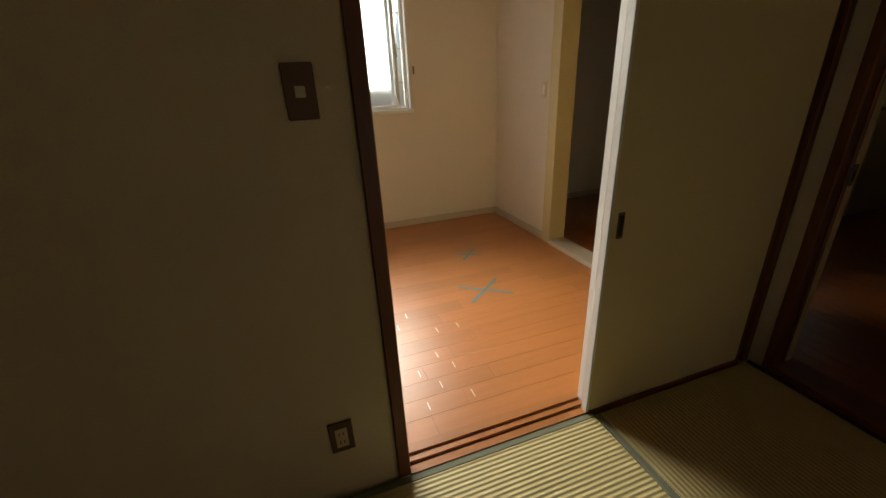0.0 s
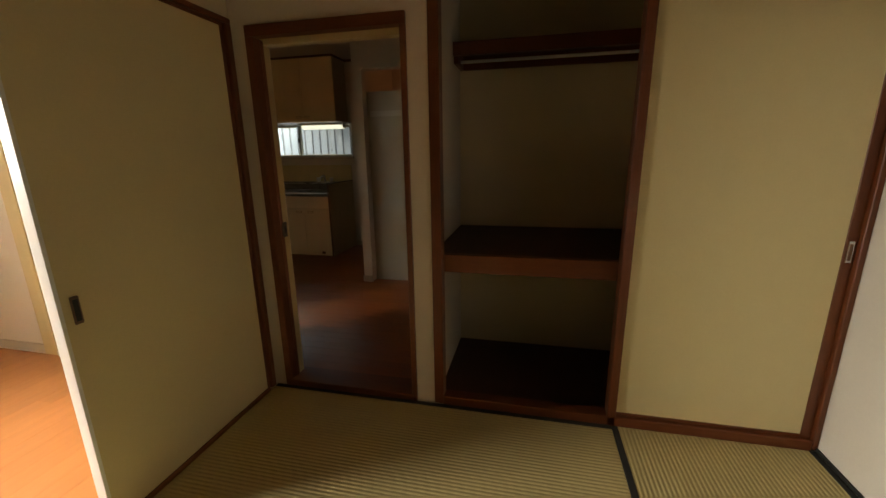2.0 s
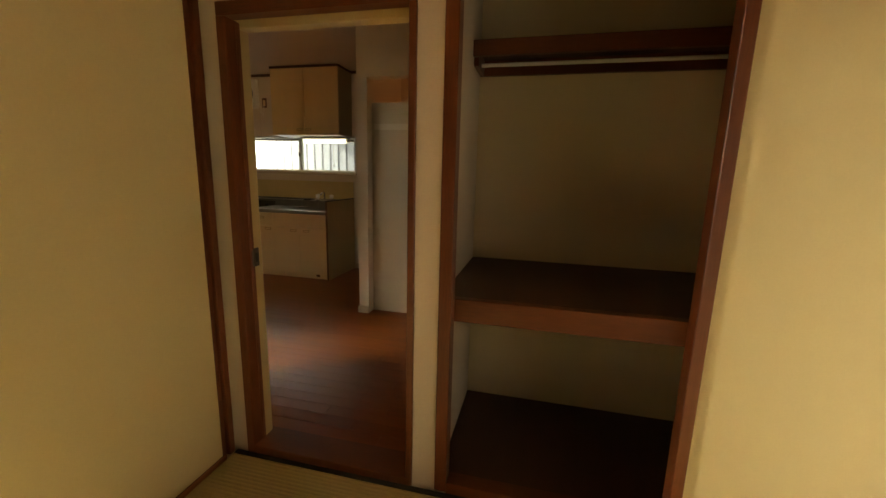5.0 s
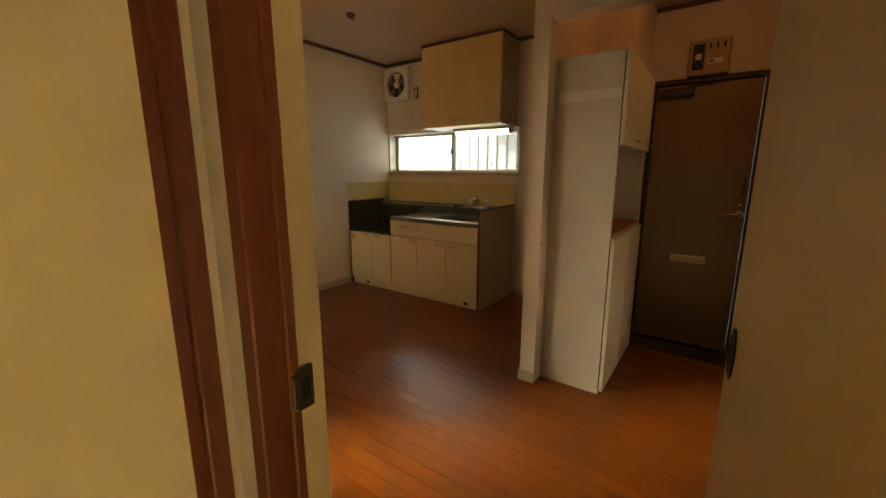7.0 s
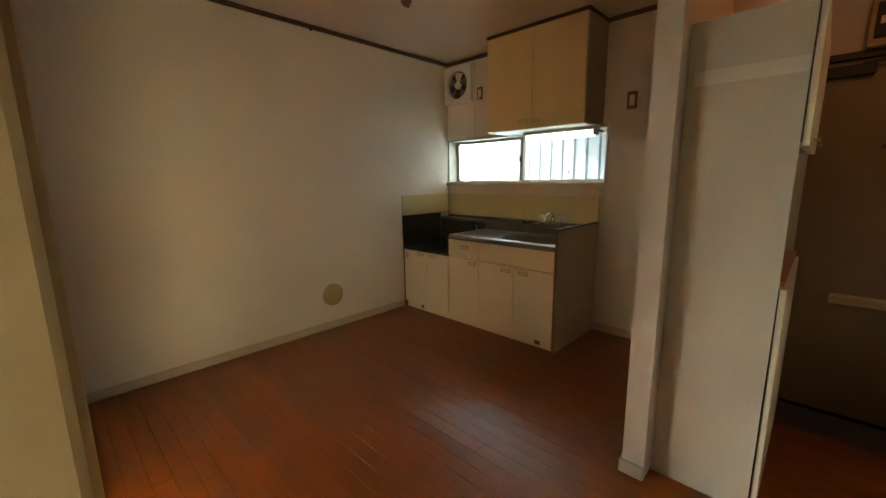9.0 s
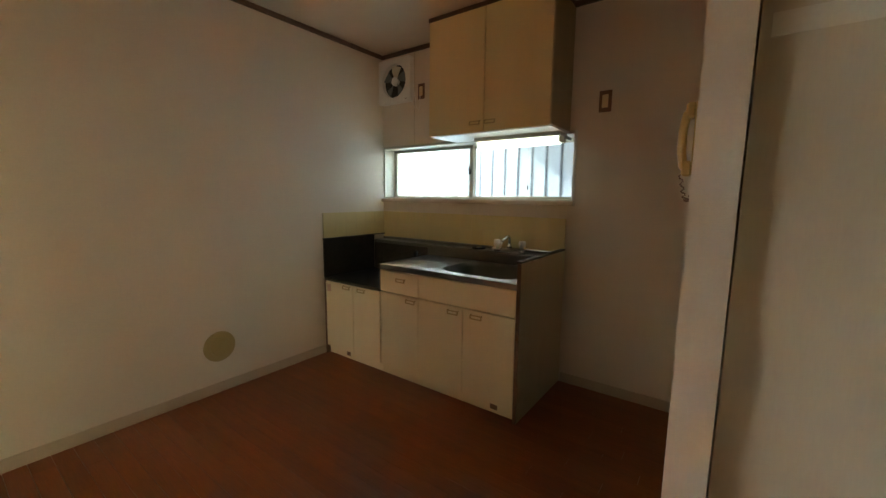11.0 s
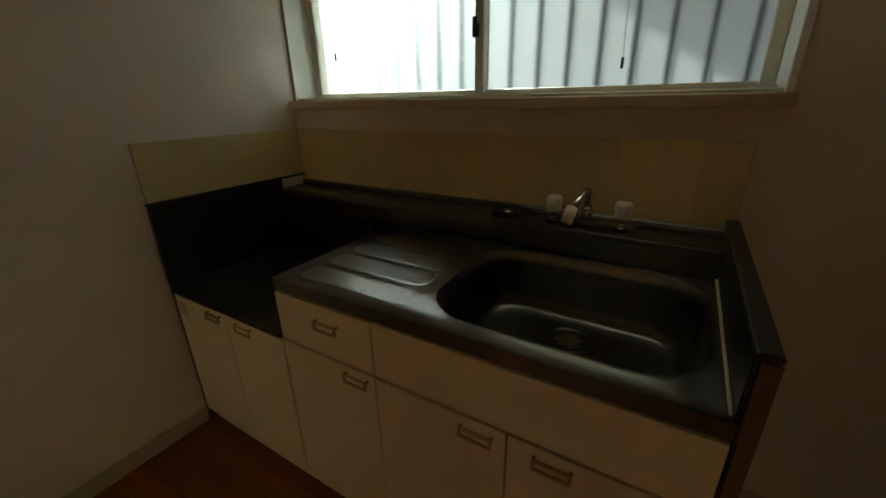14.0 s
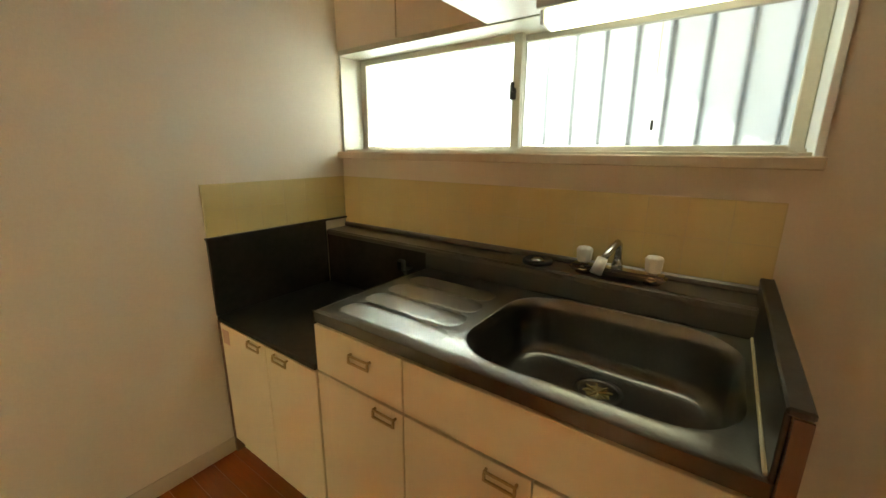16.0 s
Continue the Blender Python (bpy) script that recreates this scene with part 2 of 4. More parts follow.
def wall(lo, hi, openings=()):
    """A wall box from lo to hi with rectangular openings (u0, u1, z0, z1) right through its thin side."""
    thin = 0 if hi[0] - lo[0] < hi[1] - lo[1] else 1
    run = 1 - thin
    us = sorted({lo[run], hi[run], *(v for o in openings for v in o[:2])})
    zs = sorted({lo[2], hi[2], *(v for o in openings for v in o[2:])})
    full = {}
    for i in range(len(us) - 1):
        for j in range(len(zs) - 1):
            u, z = (us[i] + us[i + 1]) / 2, (zs[j] + zs[j + 1]) / 2
            full[i, j] = not any(o[0] < u < o[1] and o[2] < z < o[3] for o in openings)
    bm = bmesh.new()
    made = {}

    def vert(u, z, s):
        key = (u, z, s)
        if key not in made:
            t = hi[thin] if s else lo[thin]
            made[key] = bm.verts.new((t, us[u], zs[z]) if thin == 0 else (us[u], t, zs[z]))
        return made[key]

    for (i, j), f in full.items():
        if not f:
            continue
        for s in (0, 1):
            bm.faces.new((vert(i, j, s), vert(i + 1, j, s), vert(i + 1, j + 1, s), vert(i, j + 1, s)))
        for di, dj, e in ((-1, 0, ((i, j), (i, j + 1))), (1, 0, ((i + 1, j), (i + 1, j + 1))),
                          (0, -1, ((i, j), (i + 1, j))), (0, 1, ((i, j + 1), (i + 1, j + 1)))):
            if not full.get((i + di, j + dj), False):
                (a, b), (c, d) = e
                bm.faces.new((vert(a, b, 0), vert(c, d, 0), vert(c, d, 1), vert(a, b, 1)))
    return bm


def rounded(cx, cy, hx, hy, r, z, n=8):
    """The places of a rounded rectangle lying flat at height z."""
    out = []
    for k, (sx, sy) in enumerate(((1, 1), (-1, 1), (-1, -1), (1, -1))):
        for i in range(n + 1):
            a = math.pi / 2 * (k + i / n)
            out.append((cx + sx * (hx - r) + r * math.cos(a), cy + sy * (hy - r) + r * math.sin(a), z))
    return out


def loops(rows, close_last=False, close_first=False):
    bm = bmesh.new()
    rings = [[bm.verts.new(p) for p in row] for row in rows]
    n = len(rings[0])
    for u, v in zip(rings, rings[1:]):
        for k in range(n):
            bm.faces.new((u[k], u[(k + 1) % n], v[(k + 1) % n], v[k]))
    if close_last:
        bm.faces.new(rings[-1])
    if close_first:
        bm.faces.new(rings[0])
    return bm


def disc_stack(centre, axis, profile, n=28):
    """A turned solid round an axis through centre; profile: (distance along the axis, radius)."""
    q = Vector((0, 0, 1)).rotation_difference(Vector(axis)).to_matrix()
    rows = [[Vector(centre) + q @ Vector((r * math.cos(2 * math.pi * k / n), r * math.sin(2 * math.pi * k / n), d)) for k in range(n)]
            for d, r in profile]
    return loops(rows, True, True)


# ---------------------------------------------------------------- large structure
FLOOR_K = 0.03      # kitchen floor
CEIL = 2.36
setting("wall_south", wall((-0.31, -0.44, -0.3), (4.25, -0.34, 2.5)), WALLPAPER, "pale plaster wall of the tatami room", "wall")
setting("wall_west", wall((-0.31, -0.34, -0.3), (-0.21, 4.9, 2.5), []), WALLPAPER, "plain papered outer wall", "wall")
setting("wall_between", wall((-0.21, 2.235, -0.3), (3.305, 2.335, 2.5), [(1.652, 3.277, -0.04, 1.82)]), PLASTER,
        "yellowish plaster wall with a sliding door opening", "wall")
setting("wall_spine", wall((3.305, -0.34, -0.3), (3.41, 4.775, 2.5), [(1.402, 2.152, -0.02, 1.79), (-0.34, 1.305, -0.06, 1.93), (3.06, 3.89, -0.02, 1.77)]),
        WALLPAPER, "cream wall between the rooms and the kitchen", "wall")
setting("wall_room_north", wall((-0.21, 4.785, -0.3), (3.305, 4.9, 2.5), [(0.75, 2.495, 1.045, 2.12)]), WALLPAPER,
        "cream papered wall with a frosted window", "wall")
setting("wall_kitchen_north", wall((3.305, 4.775, -0.3), (6.43, 4.9, 2.5)), WALLPAPER, "cream papered kitchen wall", "wall")
setting("wall_kitchen_east", wall((6.43, 1.2, -0.3), (6.64, 4.9, 2.5), [(3.135, 4.774, 1.205, 1.635), (1.395, 2.095, -0.12, 1.867)]), WALLPAPER,
        "cream papered outer wall with a low wide window", "wall")
setting("wall_corridor", wall((3.41, 1.325, -0.3), (6.43, 1.375, 2.5)), WALLPAPER, "papered wall along the entrance hall", "wall")
setting("wall_closet_back", wall((4.15, -0.34, -0.3), (4.25, 1.325, 2.5)), PLASTER, "plain back wall of the closet", "wall")
setting("wall_partition", wall((4.975, 2.335, -0.1), (6.43, 2.42, 2.5)), WALLPAPER, "white papered partition wall end", "wall")
setting("wall_header", wall((4.975, 1.375, 1.94), (5.075, 2.335, 2.5)), WALLPAPER, "white header over the entrance hall", "wall")
setting("ceiling_tatami_room", box(-0.21, 3.305, -0.34, 2.235, CEIL + 0.05, CEIL + 0.12), CEILWOOD, "wooden board ceiling", "ceiling")
setting("ceiling_room", box(-0.21, 3.305, 2.335, 4.785, CEIL + 0.05, CEIL + 0.12), CEILBOARD, "plain pale ceiling", "ceiling")
setting("ceiling_kitchen", box(3.41, 6.43, 1.375, 4.775, CEIL, CEIL + 0.1), CEILBOARD, "plain beige ceiling board", "ceiling")
setting("ceiling_closet", box(3.41, 4.15, -0.34, 1.325, CEIL, CEIL + 0.1), PLASTER, "closet ceiling", "ceiling")
setting("roof", box(-0.8, 6.66, -0.9, 5.4, 2.52, 2.62), CEILBOARD, "flat roof slab with eaves", "roof")
setting("ground", box(-400, 400, -400, 400, -0.75, -0.45), GROUND, "bare earth outside", "ground")
floor_tatami = setting("floor_tatami_room", box(-0.21, 3.305, -0.34, 2.235, -0.12, -0.055), SUBFLOOR, "tatami floor of the small room", "floor")
floor_room = setting("floor_room", box(-0.21, 3.41, 2.335, 4.785, -0.12, -0.013), SUBFLOOR, "orange wooden plank floor", "floor")
floor_kitchen = setting("floor_kitchen", box(3.41, 5.86, 1.375, 4.775, -0.12, FLOOR_K - 0.013), SUBFLOOR, "reddish brown wooden plank floor", "floor")
box_k = box(5.86, 6.43, 2.42, 4.775, -0.12, FLOOR_K - 0.013)
setting("floor_kitchen_east", box_k, SUBFLOOR, "base of the plank floor under the sink", "floor")
setting("genkan_floor", box(5.86, 6.64, 1.375, 2.335, -0.2, -0.12), CONCRETE, "dark sunken concrete entrance floor", "floor")
setting("trim_entrance_step", box(5.82, 5.862, 1.375, 2.335, -0.12, FLOOR_K + 0.004, 0.003), STAINED_H, "dark wooden edge of the entrance step", "trim")


def baseboards():
    h = 0.06
    for name, b in (("baseboard_room_north", box(-0.21, 3.305, 4.776, 4.785, 0, h, 0.002)),
                    ("baseboard_room_east", box(3.296, 3.305, 3.905, 4.776, 0, h, 0.002)),
                    ("baseboard_room_east_south", box(3.296, 3.305, 2.335, 3.04, 0, h, 0.002)),
                    ("baseboard_kitchen_north", box(3.41, 5.80, 4.766, 4.775, FLOOR_K, FLOOR_K + h, 0.002)),
                    ("baseboard_kitchen_east", box(6.421, 6.43, 2.42, 3.165, FLOOR_K, FLOOR_K + h, 0.002)),
                    ("baseboard_kitchen_west", box(3.41, 3.419, 2.2, 3.04, FLOOR_K, FLOOR_K + h, 0.002)),
                    ("baseboard_kitchen_west_north", box(3.41, 3.419, 3.91, 4.766, FLOOR_K, FLOOR_K + h, 0.002)),
                    ("baseboard_partition_end", box(4.966, 4.975, 2.335, 2.429, FLOOR_K, FLOOR_K + h, 0.002)),
                    ("baseboard_partition", box(4.975, 6.421, 2.42, 2.429, FLOOR_K, FLOOR_K + h, 0.002)),
                    ("baseboard_corridor", box(3.41, 5.82, 1.375, 1.384, FLOOR_K, FLOOR_K + h, 0.002))):
        setting(name, b, BASEBOARD, "beige baseboard along the wall", "baseboard")


def crown():
    z0, z1 = CEIL - 0.028, CEIL
    for name, b in (("trim_crown_north", box(3.41, 6.43, 4.75, 4.775, z0, z1, 0.004)),
                    ("trim_crown_east", box(6.405, 6.43, 2.42, 4.75, z0, z1, 0.004)),
                    ("trim_crown_west", box(3.41, 3.435, 1.40, 4.75, z0, z1, 0.004)),
                    ("trim_crown_hall", box(6.405, 6.43, 1.375, 2.11, z0, z1, 0.004)),
                    ("trim_crown_partition", box(4.975, 6.405, 2.42, 2.445, z0, z1, 0.004))):
        setting(name, b, TRIMBROWN, "dark brown ceiling trim", "trim")


baseboards()
crown()


# ---------------------------------------------------------------- sliding doors and door frames
def kitchen_doorway():
    d = thing("door_frame", (3.32, 1.79, 0), "reddish brown stained wooden door frame with tan inner jambs", "door frame", kind="structure")
    part("jamb", box(3.290, 3.358, 2.114, 2.153, 0, 1.750, 0.003), STAINED, d)
    part("jamb", box(3.290, 3.358, 1.401, 1.426, 0, 1.750, 0.003), STAINED, d)
    part("head", box(3.290, 3.345, 1.401, 2.153, 1.750, 1.797, 0.003), STAINED_H, d)
    part("stop_bead", box(3.338, 3.357, 2.106, 2.114, FLOOR_K, 1.745, 0.003), STAINED, d)
    part("inner_jamb", box(3.358, 3.4105, 2.113, 2.150, FLOOR_K, 1.728, 0.003), TANJAMB, d, "tan painted inner jamb")
    part("inner_jamb", box(3.358, 3.4105, 1.404, 1.428, FLOOR_K, 1.728, 0.003), TANJAMB, d, "tan painted inner jamb")
    part("inner_head", box(3.358, 3.4105, 1.404, 2.150, 1.728, 1.788, 0.003), TANJAMB, d, "tan painted inner head")
    part("sill", box(3.288, 3.43, 1.404, 2.150, -0.02, FLOOR_K + 0.004, 0.003), STAINED_H, d, "dark worn wooden sill")
    plate = part("strike_plate", box(3.346, 3.382, 2.1045, 2.1135, 0.82, 0.897, 0.002), STEELDARK, d, "tarnished metal strike plate")
    part("lip", box(3.340, 3.348, 2.100, 2.109, 0.828, 0.889, 0.002), STEELDARK, plate)
    part("latch_hole", box(3.357, 3.373, 2.1035, 2.1050, 0.84, 0.877), DARKHOLE, plate)


def kitchen_door():
    d = thing("interior_door", (3.418, 1.418, FLOOR_K), "beige flush door standing open against the hall wall", "door")
    part("leaf", box(3.424, 4.108, 1.400, 1.434, FLOOR_K + 0.008, 1.72, 0.003), DOORPAPER, d)
    part("edge_strip", box(4.108, 4.112, 1.401, 1.433, FLOOR_K + 0.01, 1.718), WHITEPL, d, "pale edge strip")
    at = Vector((4.050, 1.434, 0.818))
    cup = part("finger_pull", disc_stack(at, (0, 1, 0), [(0, 0.034), (0.004, 0.034), (0.006, 0.028), (0.002, 0.026), (0.001, 0.002)]), BLACK, d, "black oval finger pull", True)
    cup.scale = (0.78, 1, 1.75)
    cup.location = (at - BASE[d.name]) - Matrix.Diagonal((0.78, 1, 1.75)) @ (at - BASE[d.name])
    for z in (0.3, 1.45):
        part("hinge", rod((3.422, 1.438, z), (3.422, 1.438, z + 0.09), 0.006), CHROME, d)
    d.rotation_euler = (0, 0, radians(7.2))


def room_doorway():
    d = thing("sliding_door_frame", (2.47, 2.28, 0), "dark brown wooden frame of the sliding doors with a grooved sill", "door frame", kind="structure")
    part("jamb", box(1.650, 1.69, 2.222, 2.34, 0, 1.80, 0.003), STAINED, d)
    part("jamb", box(3.247, 3.279, 2.205, 2.34, 0, 1.80, 0.003), STAINED, d)
    part("lintel", box(1.650, 3.279, 2.205, 2.34, 1.80, 1.822, 0.003), STAINED, d)
    sill = box(1.692, 3.247, 2.222, 2.252, -0.04, 0.004)
    box(1.692, 3.247, 2.252, 2.268, -0.04, -0.008, bm=sill)
    box(1.692, 3.247, 2.268, 2.288, -0.04, 0.004, bm=sill)
    box(1.692, 3.247, 2.288, 2.304, -0.04, -0.008, bm=sill)
    box(1.692, 3.247, 2.304, 2.342, -0.04, 0.004, bm=sill)
    part("sill", sill, PLANK_X, d, "orange wooden sill with two grooves")
    part("groove_shadow_strip", box(1.692, 3.247, 2.253, 2.267, -0.009, -0.007), DARKPLY, d)
    part("groove_shadow_strip", box(1.692, 3.247, 2.289, 2.303, -0.009, -0.007), DARKPLY, d)


def sliding_panel(x0, x1, y, label):
    d = thing("sliding_door", ((x0 + x1) / 2, y, -0.006), label, "sliding door", "sliding doors")
    part("paper_face", box(x0 + 0.012, x1 - 0.02, y - 0.013, y + 0.013, 0.008, 1.786), FUSUMA, d)
    part("edge_stile", box(x0, x0 + 0.012, y - 0.0145, y + 0.0145, -0.006, 1.80, 0.001), WHITEPL, d, "pale front edge")
    part("edge_stile", box(x1 - 0.02, x1, y - 0.0145, y + 0.0145, -0.006, 1.80, 0.001), STAINED, d)
    part("top_rail", box(x0 + 0.012, x1 - 0.02, y - 0.0145, y + 0.0145, 1.786, 1.80, 0.001), STAINED, d)
    part("bottom_rail", box(x0 + 0.012, x1 - 0.02, y - 0.0145, y + 0.0145, -0.006, 0.008, 0.001), STAINED, d)
    pull = part("finger_pull", box(x0 + 0.035, x0 + 0.060, y - 0.0165, y - 0.0125, 0.733, 0.823, 0.003), BROWNPL, d, "dark recessed finger pull")
    part("cup", box(x0 + 0.040, x0 + 0.055, y - 0.0175, y - 0.0160, 0.743, 0.813), DARKHOLE, pull)


kitchen_doorway()
kitchen_door()
room_doorway()
sliding_panel(2.405, 3.247, 2.237, "yellowish paper sliding door pushed open beside the corner")
sliding_panel(2.432, 3.247, 2.296, "yellowish paper sliding door stacked behind another")


def room_east_door():
    d = thing("door_frame", (3.36, 3.47, 0), "beige painted door frame around a dark opening", "door frame", kind="structure")
    part("jamb", box(3.285, 3.43, 3.80, 3.905, 0, 1.72, 0.003), TANJAMB, d)
    part("jamb", box(3.285, 3.43, 3.045, 3.10, 0, 1.72, 0.003), TANJAMB, d)
    part("head", box(3.285, 3.43, 3.045, 3.905, 1.72, 1.785, 0.003), TANJAMB, d)
    part("sill", box(3.28, 3.43, 3.10, 3.80, -0.02, FLOOR_K + 0.004, 0.003), BASEBOARD, d, "pale worn door sill")


room_east_door()


# ---------------------------------------------------------------- closet
def closet():
    d = thing("closet", (3.7, 0.47, -0.06), "open built-in closet with dark shelves and stained posts", "closet", kind="structure")
    part("post", box(3.294, 3.36, 1.262, 1.308, 0, 1.90, 0.003), STAINED, d)
    part("post", box(3.294, 3.36, 0.452, 0.490, 0, 1.90, 0.003), STAINED, d)
    part("post", box(3.294, 3.36, -0.34, -0.318, 0, 1.90, 0.003), STAINED, d)
    part("head", box(3.294, 3.36, -0.34, 1.308, 1.90, 1.94, 0.003), STAINED_H, d)
    part("sill", box(3.294, 3.36, -0.318, 1.262, -0.05, 0.042, 0.003), STAINED_H, d, "reddish stained sill")
    part("floor_board", box(3.36, 4.15, -0.34, 1.325, -0.09, -0.06), DARKPLY, d, "dark plywood closet floor")
    part("shelf", box(3.40, 4.148, -0.338, 1.323, 0.735, 0.764), DARKPLY, d, "dark plywood middle shelf")
    part("shelf_rail", box(3.362, 3.40, -0.338, 1.323, 0.676, 0.764, 0.003), STAINED_H, d, "reddish stained shelf edge")
    part("upper_shelf", box(3.935, 4.148, -0.338, 1.323, 1.79, 1.815), DARKPLY, d)
    part("upper_shelf_rail", box(3.905, 3.935, -0.338, 1.323, 1.752, 1.822, 0.003), STAINED_H, d)
    part("upper_batten", box(4.122, 4.148, -0.338, 1.300, 1.715, 1.789, 0.002), STAINED_H, d)
    part("side_batten", box(3.935, 4.148, 1.300, 1.323, 1.716, 1.789, 0.002), STAINED, d)
    part("hanging_rail", rod((4.035, -0.338, 1.742), (4.035, 1.300, 1.742), 0.009), WHITEPL, d, "thin pale hanging rail")


closet()


def closet_panel():
    d = thing("sliding_door", (3.325, 0.08, 0.042), "closed yellowish paper closet door with stained edge", "sliding door", "sliding doors")
    part("paper_face", box(3.318, 3.336, -0.280, 0.452, 0.056, 1.888), FUSUMA, d)
    part("edge_stile", box(3.315, 3.339, -0.318, -0.280, 0.042, 1.90, 0.002), STAINED, d)
    part("bottom_rail", box(3.315, 3.339, -0.280, 0.452, 0.042, 0.056, 0.001), STAINED_H, d)
    part("top_rail", box(3.315, 3.339, -0.280, 0.452, 1.888, 1.90, 0.001), STAINED_H, d)
    pull = part("finger_pull", box(3.3115, 3.3155, -0.309, -0.289, 0.81, 0.895, 0.002), CHROME, d, "grey metal finger pull")
    part("cup", box(3.3105, 3.3120, -0.304, -0.294, 0.82, 0.885), BROWNPL, pull)


closet_panel()
setting("trim_south_base", box(-0.21, 3.294, -0.34, -0.332, 0, 0.012), HERI_DARK, "thin dark strip at the wall foot", "trim")


# ---------------------------------------------------------------- wall plates
def wall_plate(name, at, normal, w, h, label, category, kind_of="switch", rim=BROWNPL, core=IVORY):
    """A flush plate on a wall: a framed rocker switch or a socket."""
    d = thing(name, at, label, category)
    n = Vector(normal)
    side = Vector((-n.y, n.x, 0))

    def slab(u0, u1, z0, z1, d0, d1, bevel=0.0):
        a = Vector(at) + side * u0 + n * d0
        b = Vector(at) + side * u1 + n * d1
        return box(min(a.x, b.x), max(a.x, b.x), min(a.y, b.y), max(a.y, b.y), at[2] + z0, at[2] + z1, bevel)

    part("plate", slab(-w / 2, w / 2, -h / 2, h / 2, 0.0, 0.008, 0.003), rim, d)
    if kind_of == "switch":
        part("rocker", slab(-w * 0.16, w * 0.16, -h * 0.10, h * 0.10, 0.008, 0.012, 0.001), core, d, "small pale rocker")
    elif kind_of == "panel":
        part("rocker", slab(-w * 0.24, w * 0.24, -h * 0.30, h * 0.30, 0.008, 0.012, 0.001), core, d, "pale rocker")
    else:
        face = part("socket_face", slab(-w * 0.26, w * 0.26, -h * 0.31, h * 0.31, 0.008, 0.011, 0.001), core, d, "ivory socket face")
        for zc in (-0.016, 0.016):
            for u in (-0.006, 0.006):
                part("slot", slab(u - 0.0014, u + 0.0014, zc - 0.006, zc + 0.006, 0.0108, 0.0114), BLACK, face)
    return d


wall_plate("light_switch", (1.542, 2.235, 1.222), (0, -1, 0), 0.066, 0.115, "brown framed light switch on the plaster wall", "light switch")
wall_plate("wall_socket", (1.492, 2.235, 0.25), (0, -1, 0), 0.07, 0.115, "brown framed ivory wall socket near the floor", "wall socket", "socket")
wall_plate("light_switch", (3.305, 3.997, 1.165), (-1, 0, 0), 0.055, 0.115, "ivory light switch beside the door frame", "light switch", "panel", IVORY, WHITEPL)
wall_plate("light_switch", (6.43, 2.985, 1.78), (-1, 0, 0), 0.07, 0.12, "brown framed switch on the kitchen wall", "light switch", "panel")
wall_plate("fan_socket", (6.43, 4.355, 2.03), (-1, 0, 0), 0.065, 0.115, "brown framed socket beside the extractor fan", "wall socket", "panel")


# ---------------------------------------------------------------- room window
def room_window():
    d = thing("window_1", (1.98, 4.84, 1.045), "white framed sliding window with frosted glass", "window", kind="structure")
    x0, x1, z0, z1 = 0.75, 2.495, 1.045, 2.12
    part("frame", box(x0, x0 + 0.03, 4.78, 4.895, z0, z1, 0.002), WHITESASH, d)
    part("frame", box(x1 - 0.022, x1, 4.78, 4.895, z0, z1, 0.002), WHITESASH, d)
    part("frame", box(x0 + 0.03, x1 - 0.022, 4.78, 4.895, z1 - 0.03, z1, 0.002), WHITESASH, d)
    part("sill", box(x0 - 0.02, x1 + 0.006, 4.758, 4.897, z0 - 0.02, z0 + 0.012, 0.003), WHITESASH, d)
    for a, b, y in ((x0 + 0.03, 1.62, 4.85), (1.56, 2.39, 4.815), (2.33, x1 - 0.022, 4.85)):
        sash = part("sash", box(a, a + 0.03, y - 0.012, y + 0.012, z0 + 0.012, z1 - 0.03, 0.002), WHITESASH, d)
        part("stile", box(b - 0.03, b, y - 0.012, y + 0.012, z0 + 0.012, z1 - 0.03, 0.002), WHITESASH, sash)
        part("rail", box(a + 0.03, b - 0.03, y - 0.012, y + 0.012, z0 + 0.012, z0 + 0.045, 0.002), WHITESASH, sash)
        part("rail", box(a + 0.03, b - 0.03, y - 0.012, y + 0.012, z1 - 0.065, z1 - 0.03, 0.002), WHITESASH, sash)
        pane = part("pane", box(a + 0.03, b - 0.03, y - 0.002, y + 0.002, z0 + 0.045, z1 - 0.065), GLASS_W, sash)
        pane.visible_shadow = False
    for z in (1.27, 1.53, 1.79):
        part("muntin", box(2.36, x1 - 0.03, 4.842, 4.848, z - 0.006, z + 0.006), WHITESASH, d)
    part("catch", box(2.375, 2.395, 4.793, 4.803, 1.46, 1.56, 0.003), ALUMIN, d)


room_window()
hook = thing("wall_hook", (2.52, 4.785, 1.36), "small brown hook beside the window", "hook")
part("hook_plate", box(2.513, 2.527, 4.777, 4.785, 1.33, 1.39, 0.002), BROWNPL, hook)


def tape_cross(cx, cy, rx, label):
    d = thing("tape_cross", (cx, cy, 0), label, "tape")
    for ang, ln in rx:
        b = box(-ln / 2, ln / 2, -0.011, 0.011, 0.0006, 0.0014)
        bmesh.ops.transform(b, matrix=pose(cx, cy, 0, 0, 0, ang), verts=b.verts)
        if ang > 0:
            bmesh.ops.translate(b, verts=b.verts, vec=(0, 0, 0.0009))
        part("tape_strip", b, BLUETAPE, d)


tape_cross(2.48, 3.305, ((40, 0.36), (-36, 0.36)), "blue masking tape cross stuck on the planks")
tape_cross(2.61, 3.88, ((48, 0.22), (-30, 0.18)), "small worn blue tape cross on the planks")


